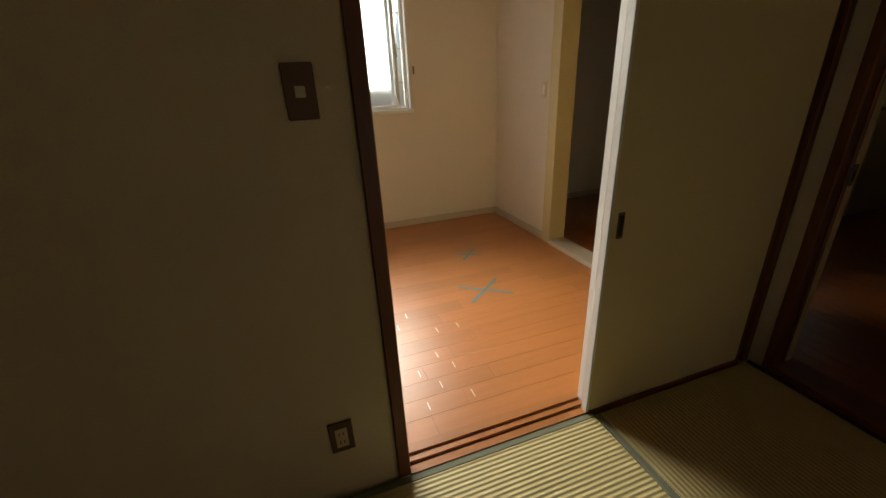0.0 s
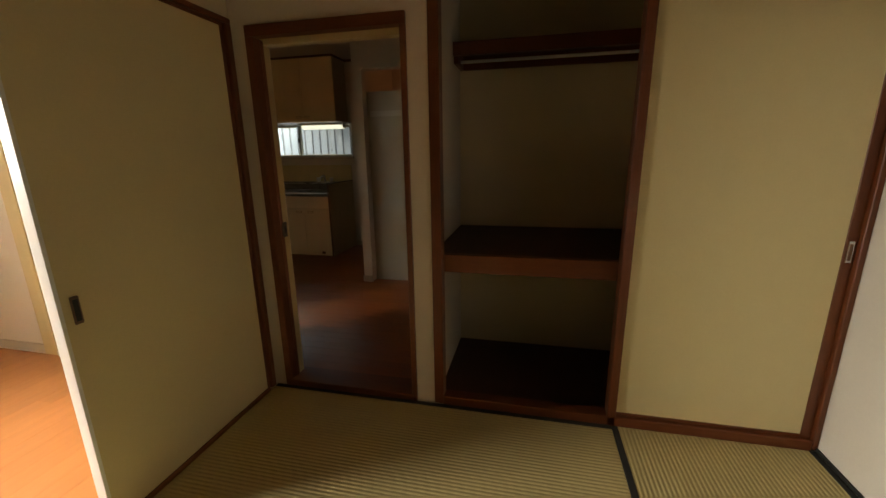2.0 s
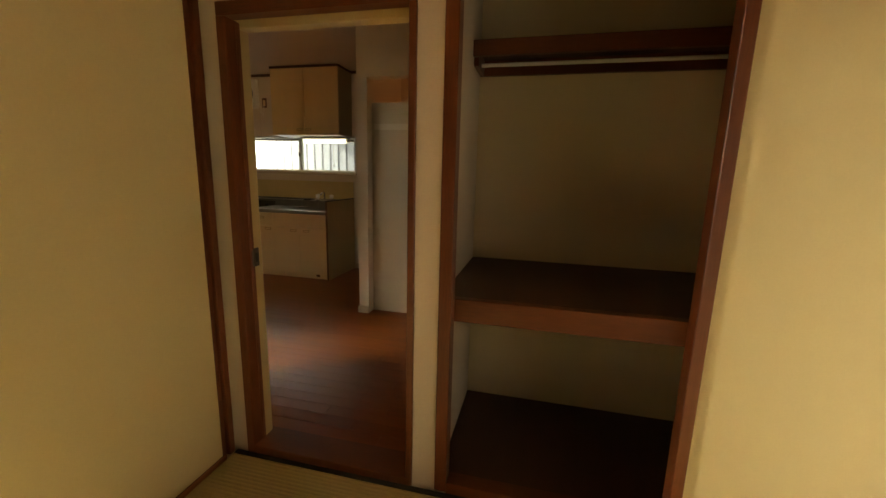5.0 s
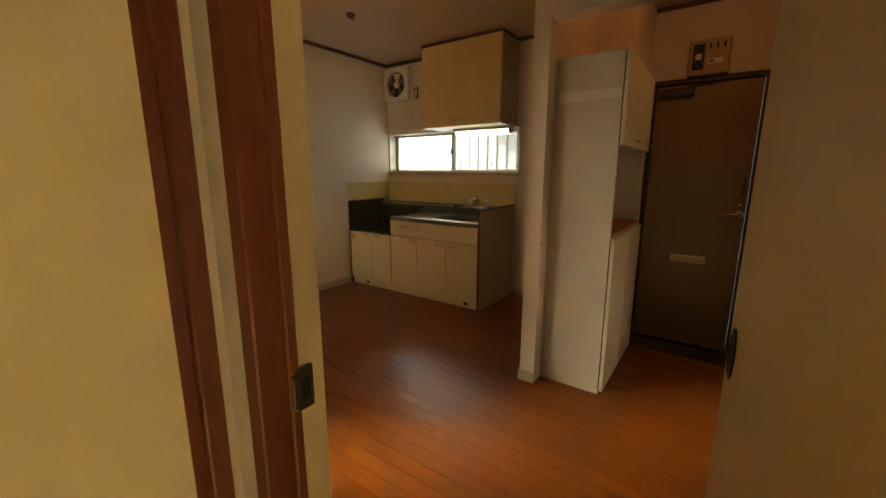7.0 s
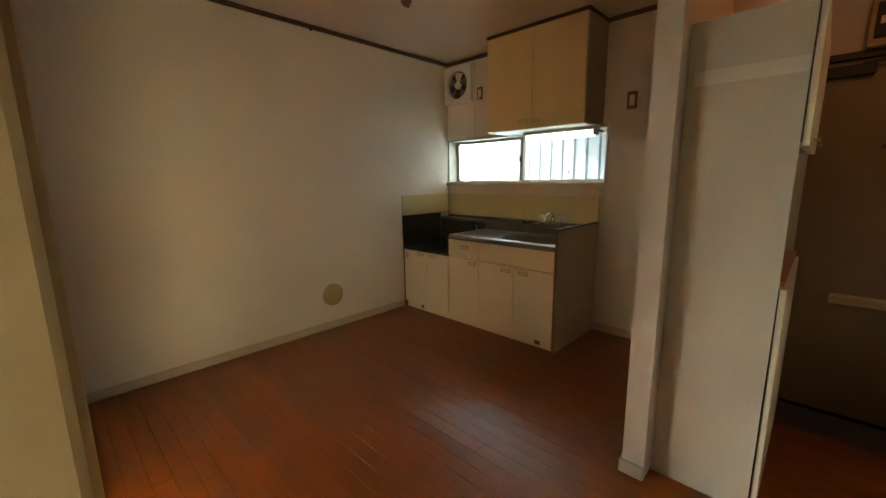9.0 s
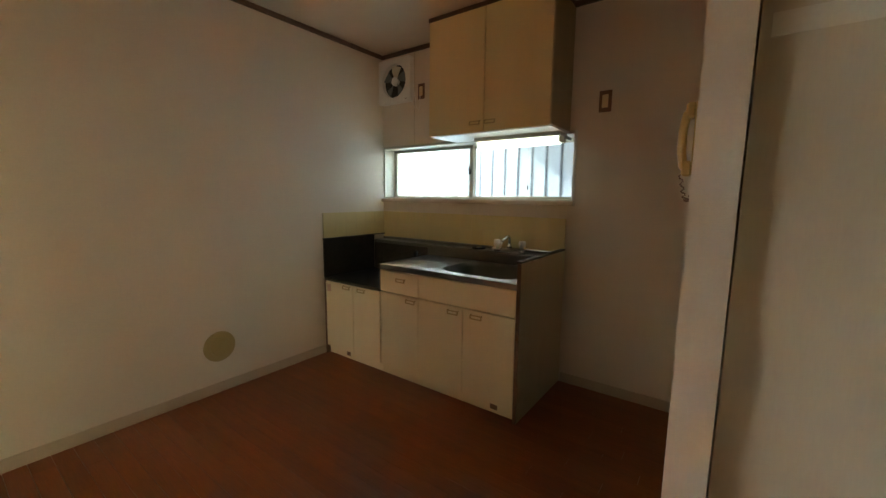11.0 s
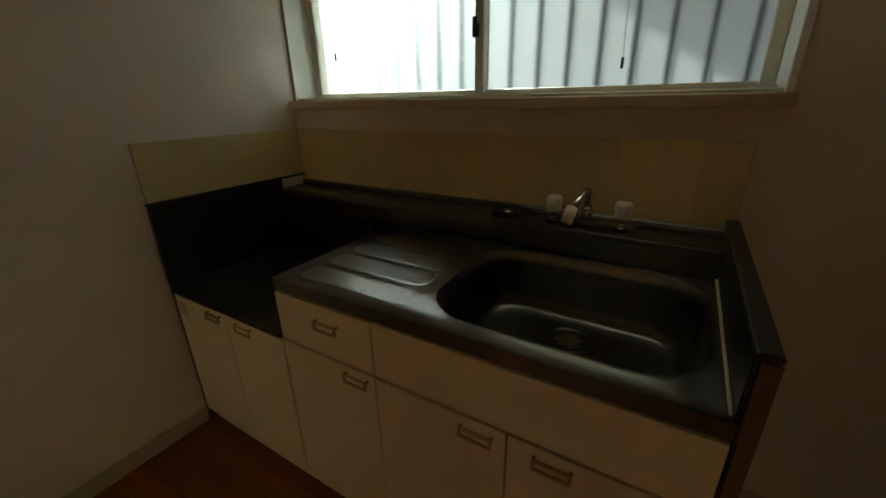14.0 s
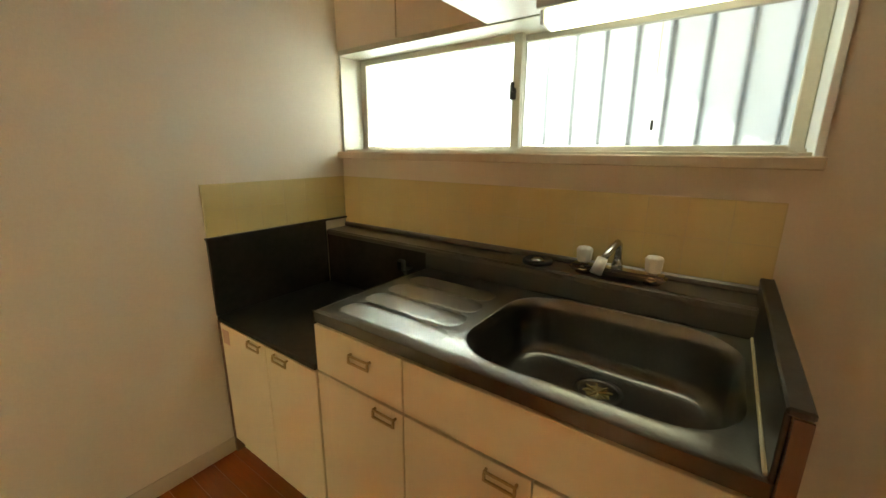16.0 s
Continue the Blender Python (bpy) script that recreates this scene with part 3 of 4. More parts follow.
# ---------------------------------------------------------------- kitchen window and the fence behind it
def kitchen_window():
    d = thing("window_3", (6.54, 3.96, 1.205), "low wide aluminium sliding window with frosted glass", "window", kind="structure")
    y0, y1, z0, z1 = 3.135, 4.774, 1.205, 1.635
    part("frame", box(6.424, 6.63, y0, y0 + 0.018, z0, z1, 0.002), WHITESASH, d, "pale side frame")
    part("frame", box(6.434, 6.63, y1 - 0.012, y1, z0, z1, 0.002), ALUMIN, d)
    part("frame", box(6.424, 6.63, y0 + 0.018, y1 - 0.012, z1 - 0.022, z1, 0.002), ALUMIN, d)
    part("frame", box(6.440, 6.63, y0 + 0.018, y1 - 0.012, z0, z0 + 0.012, 0.002), ALUMIN, d)
    for x in (6.545, 6.580, 6.615):
        part("track", box(x - 0.002, x + 0.002, y0 + 0.018, y1 - 0.012, z0 + 0.012, z0 + 0.020), ALUMIN, d)
    part("sill", box(6.398, 6.440, y0 - 0.005, 4.773, z0 - 0.028, z0 + 0.003, 0.003), BASEBOARD, d, "cream painted sill board")
    for a, b, x in ((y0 + 0.018, 3.988, 6.598), (3.948, y1 - 0.012, 6.562)):
        sash = part("sash", box(x - 0.011, x + 0.011, a, a + 0.034, z0 + 0.012, z1 - 0.022, 0.003), ALUMIN, d)
        part("stile", box(x - 0.011, x + 0.011, b - 0.034, b, z0 + 0.012, z1 - 0.022, 0.003), ALUMIN, sash)
        part("rail", box(x - 0.011, x + 0.011, a + 0.034, b - 0.034, z0 + 0.012, z0 + 0.030, 0.002), ALUMIN, sash)
        part("rail", box(x - 0.011, x + 0.011, a + 0.034, b - 0.034, z1 - 0.046, z1 - 0.022, 0.002), ALUMIN, sash)
        pane = part("pane", box(x - 0.002, x + 0.002, a + 0.034, b - 0.034, z0 + 0.030, z1 - 0.046), GLASS_K, sash)
        pane.visible_shadow = False
    lock = part("crescent_lock", box(6.546, 6.553, 3.965, 3.990, 1.395, 1.435, 0.003), BLACK, d, "small dark crescent lock")
    part("lever", box(6.538, 6.547, 3.970, 3.986, 1.42, 1.455, 0.003), BLACK, lock)
    for x, y, z in ((6.556, 4.63, 1.375), (6.592, 3.52, 1.295)):
        tab = part("latch_tab", box(x - 0.003, x + 0.003, y - 0.004, y + 0.004, z - 0.015, z + 0.015, 0.001), BLACK, d, "small dark pull on a cord")
        part("cord", tube([(x, y, z + 0.014), (x, y + 0.003, z + 0.09), (x, y + 0.004, z1 - 0.05)], 0.0011, n=6), GREYPANEL, tab)


kitchen_window()


def fence():
    d = thing("corrugated_fence", (7.0, 4.0, -0.45), "pale translucent corrugated fence standing outside the window", "fence")
    bm = bmesh.new()
    prof = ((0, 0.0), (0.092, 0.0), (0.096, 0.03), (0.112, 0.03), (0.116, 0.0))
    y, rows = 0.8, []
    while y < 6.4:
        for dy, dx in prof:
            rows.append((bm.verts.new((6.98 + dx, y + dy, -0.45)), bm.verts.new((6.98 + dx, y + dy, 2.62))))
        y += 0.12
    for a, b in zip(rows, rows[1:]):
        bm.faces.new((a[0], b[0], b[1], a[1]))
    sheet = part("corrugated_sheet", bm, CORRUG, d)
    mod = sheet.modifiers.new("thick", "SOLIDIFY")
    mod.thickness = 0.002
    for k in range(46):
        part("seam_batten", box(6.984, 7.008, 0.898 + 0.12 * k, 0.910 + 0.12 * k, -0.45, 2.62), SEAM, d)
    for z in (0.3, 1.9):
        part("rail", box(7.02, 7.06, 0.8, 6.4, z, z + 0.04), ALUMIN, d)
    for yy in (0.9, 2.7, 4.5, 6.3):
        part("post", box(7.06, 7.10, yy, yy + 0.04, -0.45, 2.6), ALUMIN, d)


fence()


# unseen slab on posts, added to throw a slanting shadow on the fence
def shade_slab():
    d = thing("shade_slab", (7.9, 2.0, -0.45), "unseen flat slab added behind the fence to shade it", "carport", kind="structure")
    bm = bmesh.new()
    edge = ((7.06, 5.20), (8.0, 3.17), (9.6, 3.17), (9.6, -2.0), (7.06, -2.0))
    low = [bm.verts.new((x, y, 2.68)) for x, y in edge]
    high = [bm.verts.new((x, y, 2.74)) for x, y in edge]
    bm.faces.new(low)
    bm.faces.new(high)
    for i in range(5):
        j = (i + 1) % 5
        bm.faces.new((low[i], low[j], high[j], high[i]))
    part("roof_sheet", bm, SEAM, d)
    for x, y in ((7.98, 3.0), (9.5, 3.0), (9.5, -1.9), (7.98, -1.9)):
        part("post", box(x - 0.04, x + 0.04, y - 0.04, y + 0.04, -0.45, 2.68, 0.004), ALUMIN, d)


shade_slab()


# ---------------------------------------------------------------- sink unit
def loop_handle(cx, cy, cz, w=0.075):
    """Small rectangular drawer pull on a front facing -x."""
    x, h = cx, 0.0125
    bm = box(x - 0.012, x - 0.007, cy - w / 2, cy + w / 2, cz + h - 0.006, cz + h, 0.0012)
    box(x - 0.014, x - 0.008, cy - w / 2, cy + w / 2, cz - h, cz - h + 0.006, 0.0012, bm)
    for e in (-1, 1):
        y = cy + e * (w / 2 - 0.003)
        box(x - 0.0135, x - 0.0075, y - 0.003, y + 0.003, cz - h + 0.005, cz + h - 0.005, 0.001, bm)
        box(x - 0.009, x + 0.001, y - 0.003, y + 0.003, cz + h - 0.006, cz + h, 0.001, bm)
    return bm


FX = 5.805          # plane of the cupboard fronts


def front(parent, name, y0, y1, z0, z1, handle=None):
    f = part(name, box(FX - 0.018, FX, y0 + 0.0018, y1 - 0.0018, z0 + 0.0018, z1 - 0.0018, 0.0015), LAMINATE, parent)
    if handle:
        part("handle", loop_handle(FX - 0.018, handle[0], handle[1]), BRASS, f, "brass rectangular pull")
    return f


def base_cabinet():
    d = thing("sink_cabinet", (6.1, 3.68, FLOOR_K), "cream laminate sink cupboard with drawer and brass pulls", "kitchen cabinet", "kitchen base cabinets")
    z0 = FLOOR_K
    part("end_panel", box(5.785, 6.425, 3.172, 3.190, z0, 0.895, 0.001), SIDEWOOD, d, "pale woodgrain end panel")
    part("end_edge", box(5.781, 5.785, 3.171, 3.191, z0, 0.895), BROWNPL, d, "dark front edge of the end panel")
    part("carcass", box(FX + 0.002, 6.42, 3.192, 4.172, z0 + 0.07, 0.59), LAMINATE, d)
    part("plinth", box(FX + 0.012, FX + 0.03, 3.192, 4.172, z0, z0 + 0.07), LAMINATE, d)
    vent = part("plinth_vent", box(FX + 0.0095, FX + 0.0125, 3.30, 3.345, z0 + 0.02, z0 + 0.05, 0.001), BROWNPL, d, "small dark vent plug")
    front(d, "drawer_front", 3.85, 4.175, 0.607, 0.752, (3.99, 0.697))
    front(d, "fixed_front", 3.194, 3.85, 0.607, 0.752)
    front(d, "door", 3.85, 4.175, 0.095, 0.603, (3.908, 0.573))
    front(d, "door", 3.521, 3.85, 0.095, 0.603, (3.586, 0.568))
    front(d, "door", 3.194, 3.521, 0.095, 0.603, (3.43, 0.568))


def range_cabinet():
    d = thing("range_cabinet", (6.1, 4.47, FLOOR_K), "low cream laminate cupboard under the stove platform", "kitchen cabinet", "kitchen base cabinets")
    z0 = FLOOR_K
    part("carcass", box(FX + 0.002, 6.42, 4.18, 4.752, z0 + 0.07, 0.595), LAMINATE, d)
    part("plinth", box(FX + 0.012, FX + 0.03, 4.18, 4.752, z0, z0 + 0.07), LAMINATE, d)
    part("end_panel", box(5.787, 6.42, 4.752, 4.768, z0, 0.60, 0.001), BROWNPL, d, "dark edged end panel")
    part("plinth_vent", box(FX + 0.0095, FX + 0.0125, 4.52, 4.56, z0 + 0.02, z0 + 0.05, 0.001), BROWNPL, d, "small dark vent plug")
    front(d, "door", 4.182, 4.45, 0.095, 0.597, (4.358, 0.574))
    front(d, "door", 4.45, 4.75, 0.095, 0.597, (4.512, 0.574))


base_cabinet()
range_cabinet()
DECK = 0.788


def sink_top():
    d = thing("kitchen_sink", (6.1, 3.97, 0.60), "stainless steel sink top with drainboard and sunken stove platform", "sink")
    cx, cy, hx, hy = 6.045, 3.685, 0.252, 0.494
    bx, by = 6.055, 3.490
    rows = [rounded(cx, cy, hx, hy, 0.004, DECK - 0.034), rounded(cx, cy, hx, hy, 0.004, DECK - 0.004), rounded(cx, cy, hx - 0.005, hy - 0.005, 0.006, DECK),
            rounded(bx, by, 0.224, 0.279, 0.128, DECK), rounded(bx, by, 0.217, 0.272, 0.123, DECK + 0.003), rounded(bx, by, 0.211, 0.266, 0.119, DECK - 0.004),
            rounded(bx, by, 0.207, 0.260, 0.115, DECK - 0.03), rounded(bx, by, 0.203, 0.256, 0.109, DECK - 0.13), rounded(bx, by, 0.194, 0.247, 0.10, DECK - 0.158),
            rounded(bx, by, 0.176, 0.229, 0.087, DECK - 0.168), rounded(bx + 0.086, by + 0.006, 0.062, 0.062, 0.06, DECK - 0.172)]
    deck = part("deck", loops(rows), STEEL, d, "scratched stainless deck with a deep rounded basin", True)
    mod = deck.modifiers.new("split", "EDGE_SPLIT")
    mod.split_angle = radians(50)
    bx, by = bx + 0.086, by + 0.006
    ring = part("drain_ring", disc_stack((bx, by, DECK - 0.175), (0, 0, 1), [(0, 0.064), (0.005, 0.062), (0.006, 0.050), (0.001, 0.046), (-0.03, 0.044)]), STEEL, deck, "", True)
    part("strainer", disc_stack((bx, by, DECK - 0.178), (0, 0, 1), [(-0.004, 0.043), (0, 0.043), (0.003, 0.03), (0.003, 0.002)]), VENTPL, deck, "greenish drain strainer", True)
    for k in range(4):
        a = math.pi / 4 * k + 0.3
        v = Vector((math.cos(a), math.sin(a), 0)) * 0.036
        c = Vector((bx, by, DECK - 0.173))
        part("strainer_bar", rod(c - v, c + v, 0.003, n=6), VENTPL, deck)
    # pressed ribs of the drainboard
    for k, x in enumerate((5.868, 5.968, 6.068, 6.168)):
        yc, hl = 3.962 + 0.006 * k, 0.172 - 0.004 * k
        bar_rows = [rounded(x, yc, 0.042, hl, 0.036, DECK + 0.0002), rounded(x, yc, 0.037, hl - 0.005, 0.032, DECK + 0.0010),
                    rounded(x, yc, 0.034, hl - 0.008, 0.029, DECK + 0.0012), rounded(x, yc, 0.008, hl - 0.034, 0.007, DECK + 0.0012)]
        part("drain_rib", loops(bar_rows, True), STEEL, deck)
    # back ledge
    led = box(6.302, 6.425, 3.195, 4.768, 0.838, 0.864, 0.006, segments=3)
    part("back_ledge", led, STEEL, d, "steel back ledge")
    part("back_riser", box(6.307, 6.318, 3.195, 4.19, DECK - 0.01, 0.84), STEEL, d)
    part("ledge_lip", box(6.410, 6.428, 3.192, 4.768, 0.862, 0.884, 0.005), STEEL, d)
    # guard and cap in dark steel: the dim wall they mirror is in the colour
    part("side_guard", box(5.795, 6.425, 3.191, 3.199, DECK - 0.03, 0.897, 0.002), STEELDARK, d)
    part("side_guard_cap", box(5.783, 6.428, 3.170, 3.200, 0.896, 0.908, 0.003), STEELDARK, d, "narrow steel cap")
    part("caulk_line", box(5.80, 6.298, 3.199, 3.205, DECK, DECK + 0.006, 0.002), IVORY, d, "pale caulk line")
    # sunken stove platform
    part("stove_platform", box(5.787, 6.316, 4.188, 4.765, 0.597, 0.617, 0.003), STEELDARK, d, "dark steel stove platform")
    part("stove_back", box(6.307, 6.318, 4.19, 4.765, 0.617, 0.84), STEELDARK, d)
    part("stove_side", box(5.787, 6.30, 4.760, 4.770, 0.617, 0.905, 0.002), STEELDARK, d, "dark steel splash panel")
    part("stove_side_cap", box(5.785, 6.426, 4.756, 4.7725, 0.903, 0.911, 0.001), STEELDARK, d)
    part("step_side", box(5.795, 6.30, 4.178, 4.187, 0.60, DECK - 0.002, 0.001), STEELDARK, d)


sink_top()


def faucet():
    d = thing("faucet", (6.36, 3.525, 0.864), "chrome mixer tap with two white knobs", "faucet")
    part("body", box(6.325, 6.375, 3.395, 3.655, 0.871, 0.891, 0.008, segments=2), CHROME, d)
    for y in (3.432, 3.618):
        part("foot", disc_stack((6.35, y, 0.864), (0, 0, 1), [(0, 0.022), (0.012, 0.022), (0.03, 0.014), (0.034, 0.012)]), CHROME, d, "", True)
        knob = disc_stack((6.35, y, 0.897), (0, 0, 1), [(0, 0.017), (0.006, 0.021), (0.037, 0.0235), (0.044, 0.019), (0.046, 0.004)], 24)
        for i, v in enumerate(knob.verts):
            k = i % 24
            if k % 3 == 0:
                v.co.x += (6.35 - v.co.x) * 0.13
                v.co.y += (y - v.co.y) * 0.13
        part("knob", knob, WHITEPL, d, "ribbed white knob", True)
    part("spout_collar", disc_stack((6.35, 3.525, 0.889), (0, 0, 1), [(0, 0.016), (0.015, 0.015), (0.03, 0.011)]), CHROME, d, "", True)
    pts = [(6.35, 3.525, 0.914), (6.35, 3.525, 0.949), (6.347, 3.5255, 0.961), (6.336, 3.527, 0.969), (6.315, 3.531, 0.963), (6.285, 3.541, 0.944), (6.262, 3.549, 0.929)]
    part("spout", tube(pts, 0.0095), CHROME, d, "", True)
    part("nozzle", rod((6.268, 3.547, 0.935), (6.244, 3.556, 0.897), 0.014, n=16, r2=0.016), WHITEPL, d, "white rubber nozzle", True)


faucet()
plug = thing("sink_plug", (6.362, 3.768, 0.864), "black rubber sink plug with a metal centre", "sink plug")
part("rubber_rim", disc_stack((6.362, 3.768, 0.864), (0, 0, 1), [(0, 0.048), (0.010, 0.048), (0.014, 0.042), (0.010, 0.034), (0.006, 0.004)]), BLACK, plug, "", True)
part("metal_centre", disc_stack((6.362, 3.768, 0.869), (0, 0, 1), [(0, 0.022), (0.006, 0.021), (0.011, 0.012), (0.013, 0.002)]), CHROME, plug, "", True)
gas = thing("gas_tap", (6.308, 4.262, 0.772), "small black gas tap on the steel riser", "gas tap")
part("stem", rod((6.308, 4.262, 0.772), (6.255, 4.262, 0.772), 0.009), STEELDARK, gas)
part("knob", box(6.238, 6.264, 4.246, 4.278, 0.772, 0.815, 0.006), BLACK, gas, "black tap knob")
part("nozzle", rod((6.262, 4.262, 0.770), (6.235, 4.215, 0.752), 0.007), CHROME, gas)


# ---------------------------------------------------------------- wall cupboard, lamp, fan
def wall_cabinet():
    d = thing("wall_cabinet", (6.27, 3.6, 1.62), "yellowish laminate wall cupboard with two doors", "kitchen cabinet")
    part("body", box(6.118, 6.428, 3.182, 4.02, 1.628, 2.335, 0.001), SIDEWOOD, d, "darker woodgrain body")
    part("bottom_plate", box(6.12, 6.427, 3.186, 4.016, 1.618, 1.628), WHITEPL, d, "glossy pale underside")
    part("top_strip", box(6.098, 6.428, 3.178, 4.024, 2.335, 2.358), TRIMBROWN, d, "brown top strip")
    for a, b, h in ((3.184, 3.598, 3.555), (3.602, 4.018, 3.66)):
        f = part("door", box(6.10, 6.117, a, b, 1.622, 2.333, 0.0015), LAMYELLOW, d)
        pull = loop_handle(6.10, h, 1.675)
        part("handle", pull, BRASS, f, "brass rectangular pull")


wall_cabinet()


def tube_lamp():
    d = thing("under_cabinet_lamp", (6.36, 3.49, 1.618), "lit white fluorescent lamp under the wall cupboard", "lamp")
    part("housing", box(6.305, 6.420, 3.195, 3.80, 1.594, 1.6175, 0.004), WHITEPL, d)
    rows = []
    for y in (3.214, 3.222, 3.770, 3.778):
        s = 0.8 if y in (3.214, 3.778) else 1.0
        rows.append([(6.364 + s * 0.044 * math.cos(a), y, 1.596 + s * 0.048 * math.sin(a)) for a in [math.pi + math.pi * k / 12 for k in range(13)]])
    part("cover", loops(rows, True, True), TUBE, d, "glowing diffuser cover", True)
    part("end_cap", box(6.322, 6.406, 3.198, 3.213, 1.556, 1.596, 0.004), GREYPANEL, d)
    part("end_cap", box(6.322, 6.406, 3.779, 3.794, 1.556, 1.596, 0.004), WHITEPL, d)
    part("bracket", box(6.34, 6.428, 3.165, 3.185, 1.568, 1.592, 0.003), ALUMIN, d)


tube_lamp()


def extractor_fan():
    d = thing("extractor_fan", (6.40, 4.61, 2.135), "white square extractor fan with dark blades at rest", "extractor fan")
    cy, cz, h = 4.605, 2.135, 0.168
    x = 6.385
    # square front with a round opening
    n = 8
    square = [(x, p[0], p[1]) for p in [(q[0], q[1]) for q in rounded(cy, cz, h, h, 0.012, 0)]]
    back = [(6.43, a[1], a[2]) for a in square]
    r = 0.128
    circ = [(x - 0.004, cy + r * math.cos(radians(5 + 10 * m)), cz + r * math.sin(radians(5 + 10 * m))) for m in range(len(square))]
    inner = [(6.424, c[1], c[2]) for c in circ]
    part("housing", loops([back, square, circ, inner]), WHITEPL, d)
    part("shutter", disc_stack((6.422, cy, cz), (-1, 0, 0), [(0, 0.127), (0.004, 0.126), (0.004, 0.002)]), DARKHOLE, d, "dark closed shutter behind the blades")
    hub = part("hub", disc_stack((6.415, cy, cz), (-1, 0, 0), [(0, 0.035), (0.022, 0.035), (0.030, 0.026), (0.032, 0.003)]), WHITEPL, d, "white hub", True)
    for k in range(5):
        a0 = 2 * math.pi * k / 5 + 0.35
        bm = bmesh.new()
        ring = []
        for rr, w0, w1 in ((0.034, -0.28, 0.28), (0.075, -0.38, 0.34), (0.116, -0.30, 0.42)):
            ring.append([bm.verts.new((6.405 + 0.012 * s, cy + rr * math.cos(a0 + w), cz + rr * math.sin(a0 + w))) for s, w in ((-1, w0), (0, (w0 + w1) / 2), (1, w1))])
        for u, v in zip(ring, ring[1:]):
            for j in range(2):
                bm.faces.new((u[j], u[j + 1], v[j + 1], v[j]))
        bl = part("blade", bm, FANBLADE if k != 1 else GREYPANEL, d)
        mod = bl.modifiers.new("thick", "SOLIDIFY")
        mod.thickness = 0.002
    part("pull_cord", tube([(6.395, 4.432, 1.985), (6.40, 4.425, 1.95), (6.40, 4.41, 1.93), (6.405, 4.40, 1.90)], 0.0025, n=6), WHITEPL, d)
    part("power_cord", tube([(6.415, 4.437, 2.27), (6.42, 4.425, 2.20), (6.42, 4.425, 2.05), (6.418, 4.40, 1.92), (6.416, 4.37, 1.885), (6.412, 4.357, 1.93), (6.412, 4.357, 2.0)], 0.003, n=6), WHITEPL, d, "ivory power cord")
    part("maker_mark", box(6.3835, 6.3848, 4.47, 4.50, 1.985, 1.991), BROWNPL, d)


extractor_fan()
setting("trim_panel_joint", box(6.4255, 6.4305, 4.424, 4.427, 1.64, 2.33), BASEBOARD, "thin vertical wall panel joint", "trim")


# ---------------------------------------------------------------- vent cover, detector, phone
def vent_cover():
    c = (5.022, 4.775, 0.314)
    d = thing("vent_cover", c, "round olive yellowed plastic vent cover low on the wall", "vent cover")
    part("plate", disc_stack(c, (0, -1, 0), [(0, 0.092), (0.006, 0.092), (0.012, 0.084), (0.014, 0.04), (0.014, 0.002)], 36), VENTPL, d, "", True)
    part("inner_ring", disc_stack((c[0], c[1] - 0.0125, c[2]), (0, -1, 0), [(0, 0.06), (0.004, 0.058), (0.004, 0.05), (0.001, 0.047)], 32), VENTPL, d, "", True)
    for a in (45, 135):
        b = box(-0.046, 0.046, -0.0025, 0.0025, -0.003, 0.003, 0.001)
        bmesh.ops.transform(b, matrix=pose(c[0], c[1] - 0.0155, c[2], 0, a, 0), verts=b.verts)
        part("cross_bar", b, VENTPL, d)


vent_cover()
rose = thing("ceiling_rose", (5.21, 3.98, CEIL), "brown hanging lamp socket on the ceiling", "ceiling socket")
part("rose_base", disc_stack((5.21, 3.98, CEIL), (0, 0, -1), [(0, 0.035), (0.012, 0.035), (0.02, 0.026), (0.021, 0.002)]), BROWNPL, rose, "", True)
part("rose_claw", box(5.185, 5.235, 3.972, 3.988, CEIL - 0.036, CEIL - 0.018, 0.003), BROWNPL, rose)
hk = thing("picture_hook", (4.96, 4.765, CEIL - 0.03), "small dark hook on the ceiling trim", "hook")
part("hook_plate", box(4.95, 4.97, 4.742, 4.752, CEIL - 0.045, CEIL - 0.02, 0.002), BLACK, hk)


